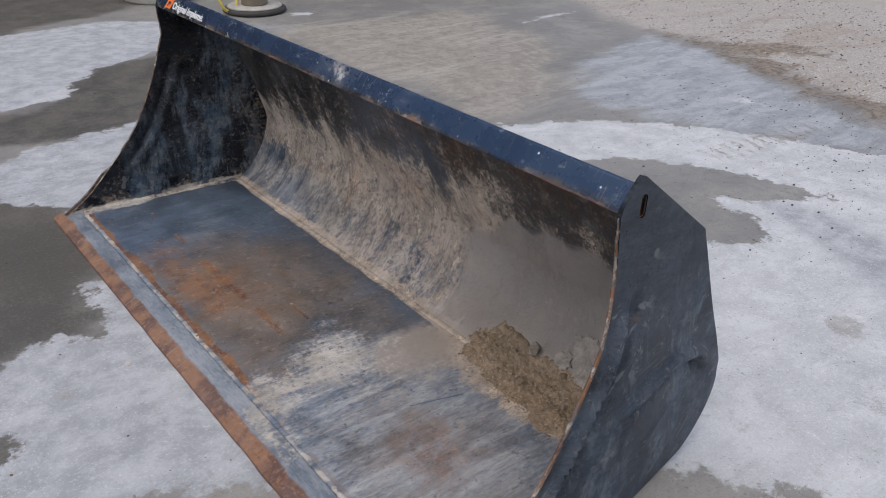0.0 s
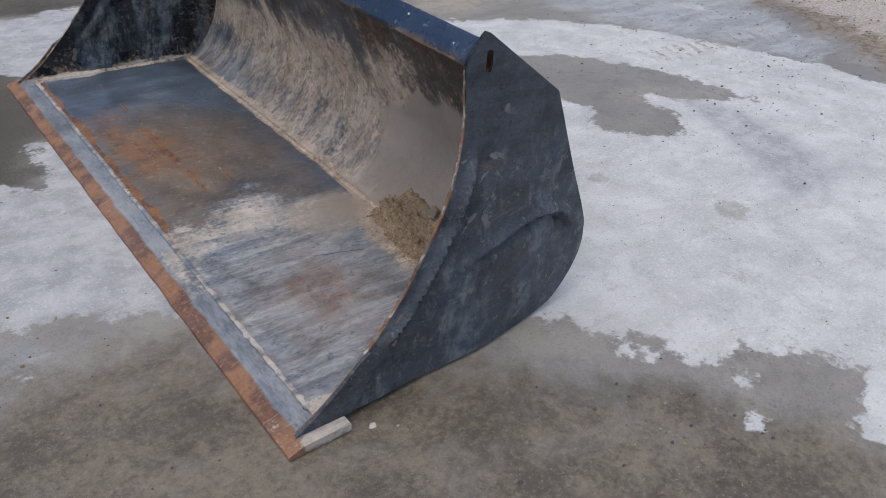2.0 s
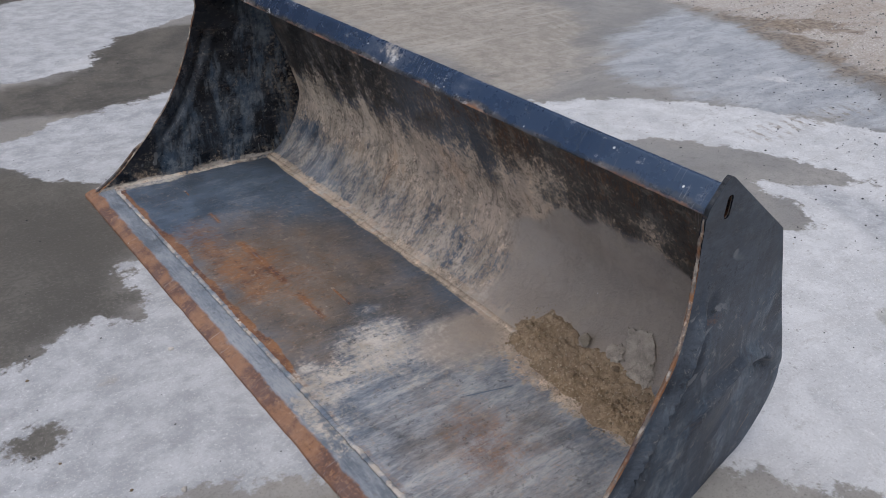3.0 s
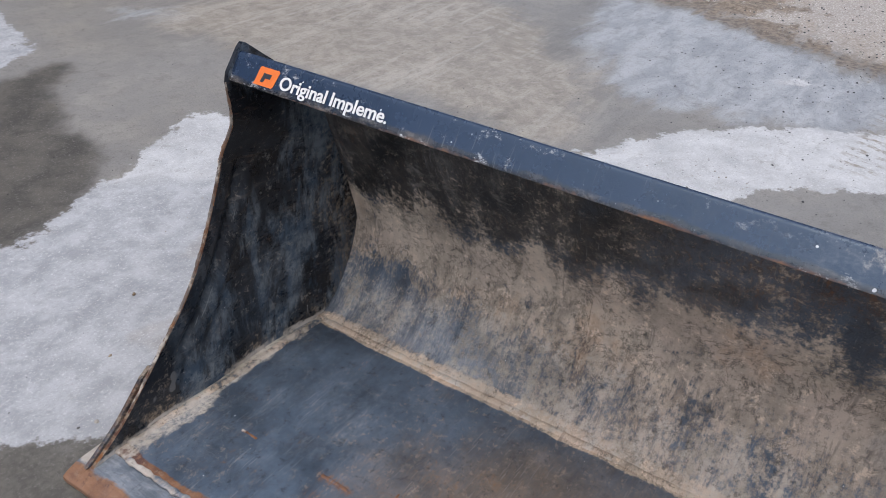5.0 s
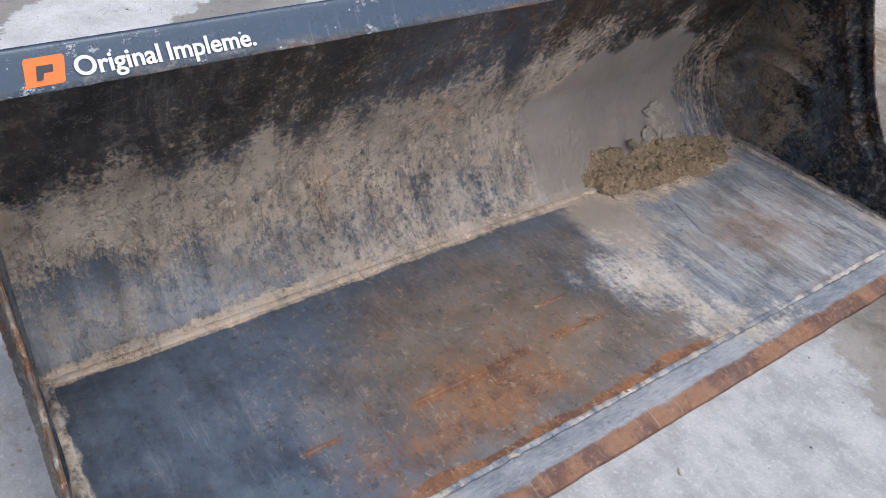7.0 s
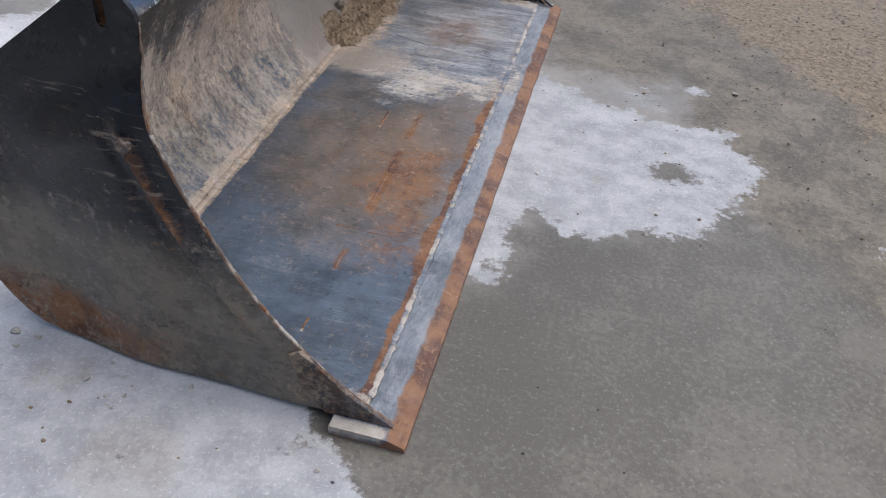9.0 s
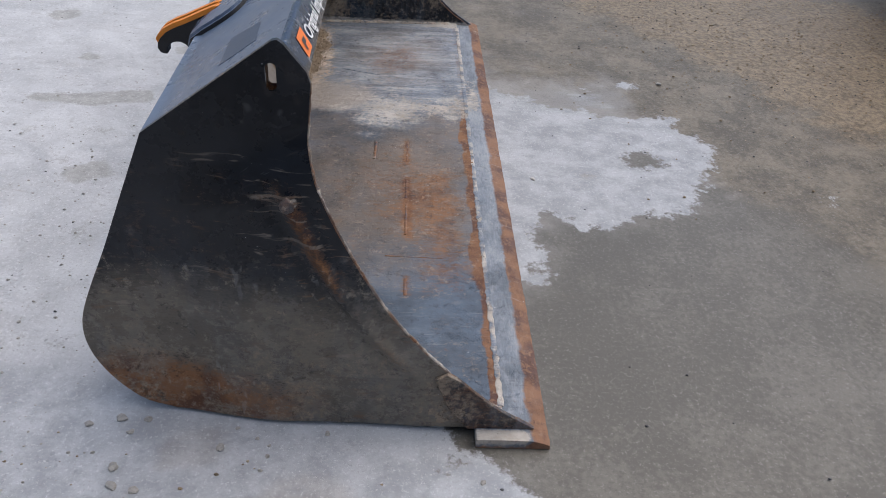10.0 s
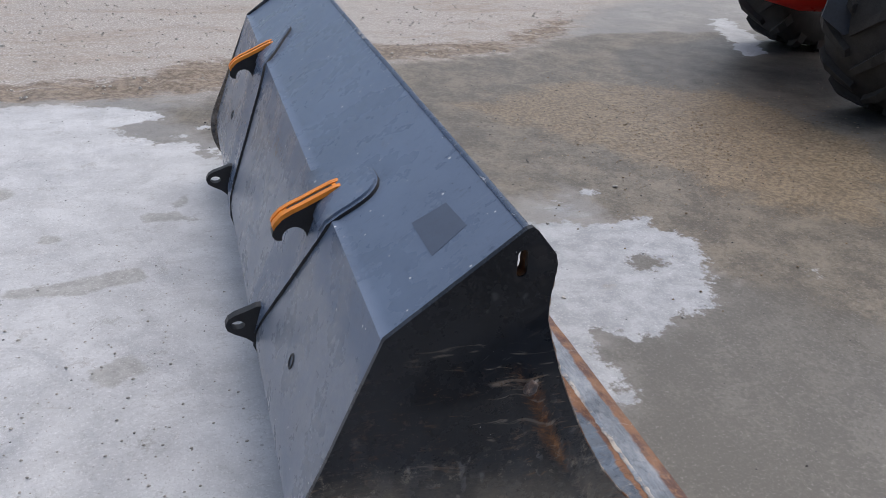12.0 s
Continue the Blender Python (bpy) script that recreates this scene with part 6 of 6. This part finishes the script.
# ---- tractor at the edge of the yard ----
def wheel(parent, centre, axis_yaw, radius, width, label):
    """A lugged tyre on a dished rim, with its axle along local y."""
    m = pose(*centre, 0, 0, axis_yaw)
    prof = [(-0.42, 0.44), (-0.53, 0.66), (-0.52, 0.86), (-0.46, 0.93), (-0.2, 0.955), (0.2, 0.955), (0.46, 0.93), (0.52, 0.86), (0.53, 0.66), (0.42, 0.44)]
    seg = 56
    bm = bmesh.new()
    rings = [[bm.verts.new(m @ Vector((radius * r * math.cos(a), width * y, radius * r * math.sin(a)))) for y, r in prof] for a in np.linspace(0, 2 * math.pi, seg, endpoint=False)]
    for i in range(seg):
        p, q = rings[i], rings[(i + 1) % seg]
        for j in range(len(prof)):
            k = (j + 1) % len(prof)
            bm.faces.new((p[j], q[j], q[k], p[k]))
    tyre = part("tyre", bm, RUBBER, parent, label, True)
    # bars of the tread, angled in pairs
    count = 16
    for side in (-1, 1):
        for i in range(count):
            a0 = 2 * math.pi * (i + (0.5 if side > 0 else 0)) / count
            b = bmesh.new()
            lo, hi = [], []
            for t in np.linspace(0, 1, 5):
                y = side * (0.02 + 0.50 * t)
                a = a0 + 0.26 * t
                drop = 0.05 * max(0, t - 0.75) / 0.25
                for s, half in ((-1, 0.040 + 0.026 * t), (1, 0.040 + 0.026 * t)):
                    for lst, r in ((lo, 0.92 - drop - 0.05 * t), (hi, 1.01 - drop)):
                        h = half * (1.25 if lst is lo else 0.8)
                        lst.append(b.verts.new(m @ Vector((radius * r * math.cos(a + s * h), width * y, radius * r * math.sin(a + s * h)))))
            for k in range(4):
                q = 2 * k
                b.faces.new((hi[q], hi[q + 1], hi[q + 3], hi[q + 2]))
                b.faces.new((lo[q], lo[q + 2], lo[q + 3], lo[q + 1]))
                b.faces.new((lo[q], hi[q], hi[q + 2], lo[q + 2]))
                b.faces.new((lo[q + 1], lo[q + 3], hi[q + 3], hi[q + 1]))
            b.faces.new((lo[0], lo[1], hi[1], hi[0]))
            b.faces.new((lo[-2], hi[-2], hi[-1], lo[-1]))
            part("tread_bar", b, RUBBER, tyre)
    bm = bmesh.new()
    rp = [(-0.42, 0.45), (-0.40, 0.41), (-0.15, 0.38), (0.02, 0.22), (0.06, 0.0)]
    rp2 = [(0.42, 0.45), (0.40, 0.41), (0.20, 0.38), (0.10, 0.22), (0.10, 0.0)]
    for pr in (rp, rp2):
        rr = [[bm.verts.new(m @ Vector((radius * r * math.cos(a), width * y, radius * r * math.sin(a)))) for y, r in pr[:-1]] for a in np.linspace(0, 2 * math.pi, 32, endpoint=False)]
        for i in range(32):
            p, q = rr[i], rr[(i + 1) % 32]
            for j in range(len(pr) - 2):
                bm.faces.new((p[j], q[j], q[j + 1], p[j + 1]))
        bm.faces.new([r[-1] for r in rr])
    part("rim", bm, RIM, parent, "grey wheel rim", True)


TR_YAW = -19.3
TR_AXLE = Vector((-2.62, 0.10, 0.0))


def tractor():
    tr = thing("tractor", TR_AXLE, "red tractor parked on damp concrete, lugged black tyres", "tractor")
    m = pose(*TR_AXLE, 0, 0, TR_YAW)
    r, w, half = 0.69, 0.46, 0.88
    for s in (1, -1):
        wheel(tr, m @ Vector((0, s * half, r)), TR_YAW + 27, r, w, "muddy black tractor tyre")
    # fenders over the tyres, ending in a hanging flap
    for s in (1, -1):
        bm = bmesh.new()
        rows = []
        for a in np.linspace(radians(10), radians(150), 24):
            rows.append([bm.verts.new(m @ Vector(((r + 0.09) * math.cos(a), s * half + y * w, r + (r + 0.09 - d) * math.sin(a)))) for y, d in ((-0.62, 0.05), (-0.56, 0.0), (0.0, -0.01), (0.56, 0.0), (0.62, 0.05))])
        for p, q in zip(rows, rows[1:]):
            for j in range(4):
                bm.faces.new((p[j], p[j + 1], q[j + 1], q[j]))
        bmesh.ops.solidify(bm, geom=bm.faces[:], thickness=0.012)
        part("fender", bm, FENDER, tr, "grey plastic fender", True)
        skirt = [(0.765, 0.63), (0.61, 0.53), (0.55, 0.555), (0.53, 0.75), (0.62, 0.98), (0.74, 0.86)]
        bm = bmesh.new()
        face = bm.faces.new([bm.verts.new(m @ Vector((x, s * (half + 0.56 * w), z))) for x, z in skirt])
        out = bmesh.ops.extrude_face_region(bm, geom=[face])
        bmesh.ops.translate(bm, vec=m.to_3x3() @ Vector((0, s * 0.014, 0)), verts=[q for q in out["geom"] if isinstance(q, bmesh.types.BMVert)])
        part("mud_flap", bm, FENDER, tr, "grey plastic mud flap")
    bm = bmesh.new()
    for z0, z1, x0, x1, y in ((0.52, 0.80, -2.2, 0.35, 0.24), ):
        bmesh.ops.create_cube(bm, size=1.0, matrix=m @ Matrix.LocRotScale(((x0 + x1) / 2, 0, (z0 + z1) / 2), None, (x1 - x0, 2 * y, z1 - z0)))
    bmesh.ops.bevel(bm, geom=bm.edges[:], offset=0.05, segments=2, affect="EDGES")
    part("chassis", bm, FORGED, tr, "black chassis")
    bm = bmesh.new()
    rings = []
    for x, y, z0, z1 in ((0.95, 0.18, 0.66, 1.10), (0.88, 0.28, 0.56, 1.22), (0.55, 0.33, 0.49, 1.34), (-0.1, 0.34, 0.50, 1.40), (-0.4, 0.34, 0.74, 1.46), (-1.5, 0.36, 0.80, 1.52)):
        rings.append([bm.verts.new(m @ Vector((x, yy, z))) for yy, z in ((-y, z0 + 0.06), (-y, z1 - 0.1), (-y * 0.7, z1), (y * 0.7, z1), (y, z1 - 0.1), (y, z0 + 0.06), (y * 0.8, z0), (-y * 0.8, z0))])
    for p, q in zip(rings, rings[1:]):
        for j in range(8):
            bm.faces.new((p[j], p[(j + 1) % 8], q[(j + 1) % 8], q[j]))
    bm.faces.new(rings[0])
    bm.faces.new(rings[-1])
    part("bonnet", bm, RED, tr, "red bonnet", True)
    bm = bmesh.new()
    bmesh.ops.create_cone(bm, cap_ends=True, segments=20, radius1=0.11, radius2=0.11, depth=2 * half - 0.2, matrix=m @ pose(0, 0, r, 90, 0, 0))
    part("axle", bm, FORGED, tr, "black axle", True)


tractor()


# ---- things behind the bucket ----
def ring_mesh(place, radius, tube, turn=(0, 0, 0), seg=40, arc=2 * math.pi):
    bm = bmesh.new()
    m = pose(*place, *turn)
    rows = [[bm.verts.new(m @ Vector(((radius + tube * math.cos(b)) * math.cos(a), (radius + tube * math.cos(b)) * math.sin(a), tube * math.sin(b)))) for b in np.linspace(0, 2 * math.pi, 10, endpoint=False)] for a in np.linspace(0, arc, seg, endpoint=False)]
    for i in range(seg):
        p, q = rows[i], rows[(i + 1) % seg]
        for j in range(10):
            bm.faces.new((p[j], q[j], q[(j + 1) % 10], p[(j + 1) % 10]))
    return bm


def turned(prof, place, seg=40):
    bm = bmesh.new()
    rows = [[bm.verts.new((place[0] + r * math.cos(a), place[1] + r * math.sin(a), place[2] + z)) for r, z in prof] for a in np.linspace(0, 2 * math.pi, seg, endpoint=False)]
    for i in range(seg):
        p, q = rows[i], rows[(i + 1) % seg]
        for j in range(len(prof) - 1):
            bm.faces.new((p[j], q[j], q[j + 1], p[j + 1]))
    bm.faces.new([r[0] for r in rows])
    bm.faces.new([r[-1] for r in rows])
    return bm


stand = thing("drum_stand", (3.60, 7.20, 0), "brown plastic drum on a round black rubber base", "drum")
part("base", turned([(0.27, 0.0), (0.285, 0.012), (0.28, 0.035), (0.25, 0.045), (0.20, 0.047)], (3.60, 7.20, 0)), RUBBER, stand, "round black rubber base", True)
part("base_top", turned([(0.25, 0.046), (0.24, 0.058), (0.20, 0.062)], (3.60, 7.20, 0)), CONCRETE_BLOCK, stand, "pale dusty top of the base", True)
part("drum", turned([(0.115, 0.060), (0.12, 0.075), (0.12, 0.42), (0.10, 0.46), (0.04, 0.47)], (3.60, 7.20, 0)), DRUM, stand, "clouded brown plastic drum", True)
hose = part("hose_loop", ring_mesh((3.36, 7.22, 0.13), 0.11, 0.014, (78, 0, 25)), YELLOW, None, "loop of yellow rubber hose beside the drum", True)
tagged(hose, "", "hose")
block = part("concrete_ring", turned([(0.33, 0.0), (0.34, 0.02), (0.34, 0.40), (0.32, 0.42), (0.26, 0.42)], (3.12, 8.25, 0)), CONCRETE_BLOCK, None, "pale round concrete base on the yard", True)
tagged(block, "", "concrete base")


# ---- unseen wall, added to dim sky light and reflections from +y ----
bm = bmesh.new()
bmesh.ops.create_cube(bm, size=1.0, matrix=Matrix.LocRotScale((-1.0, 12.2, 2.6), None, (26.0, 0.3, 5.2)))
wall = part("unseen_dark_wall", bm, plain("dark_grey_light_blocker", (0.085, 0.09, 0.095), 0.6, 0.15, 3, 0.1), None, "unseen dark grey wall added to darken reflections and sky light")
tagged(wall, "", "wall", "", "structure")
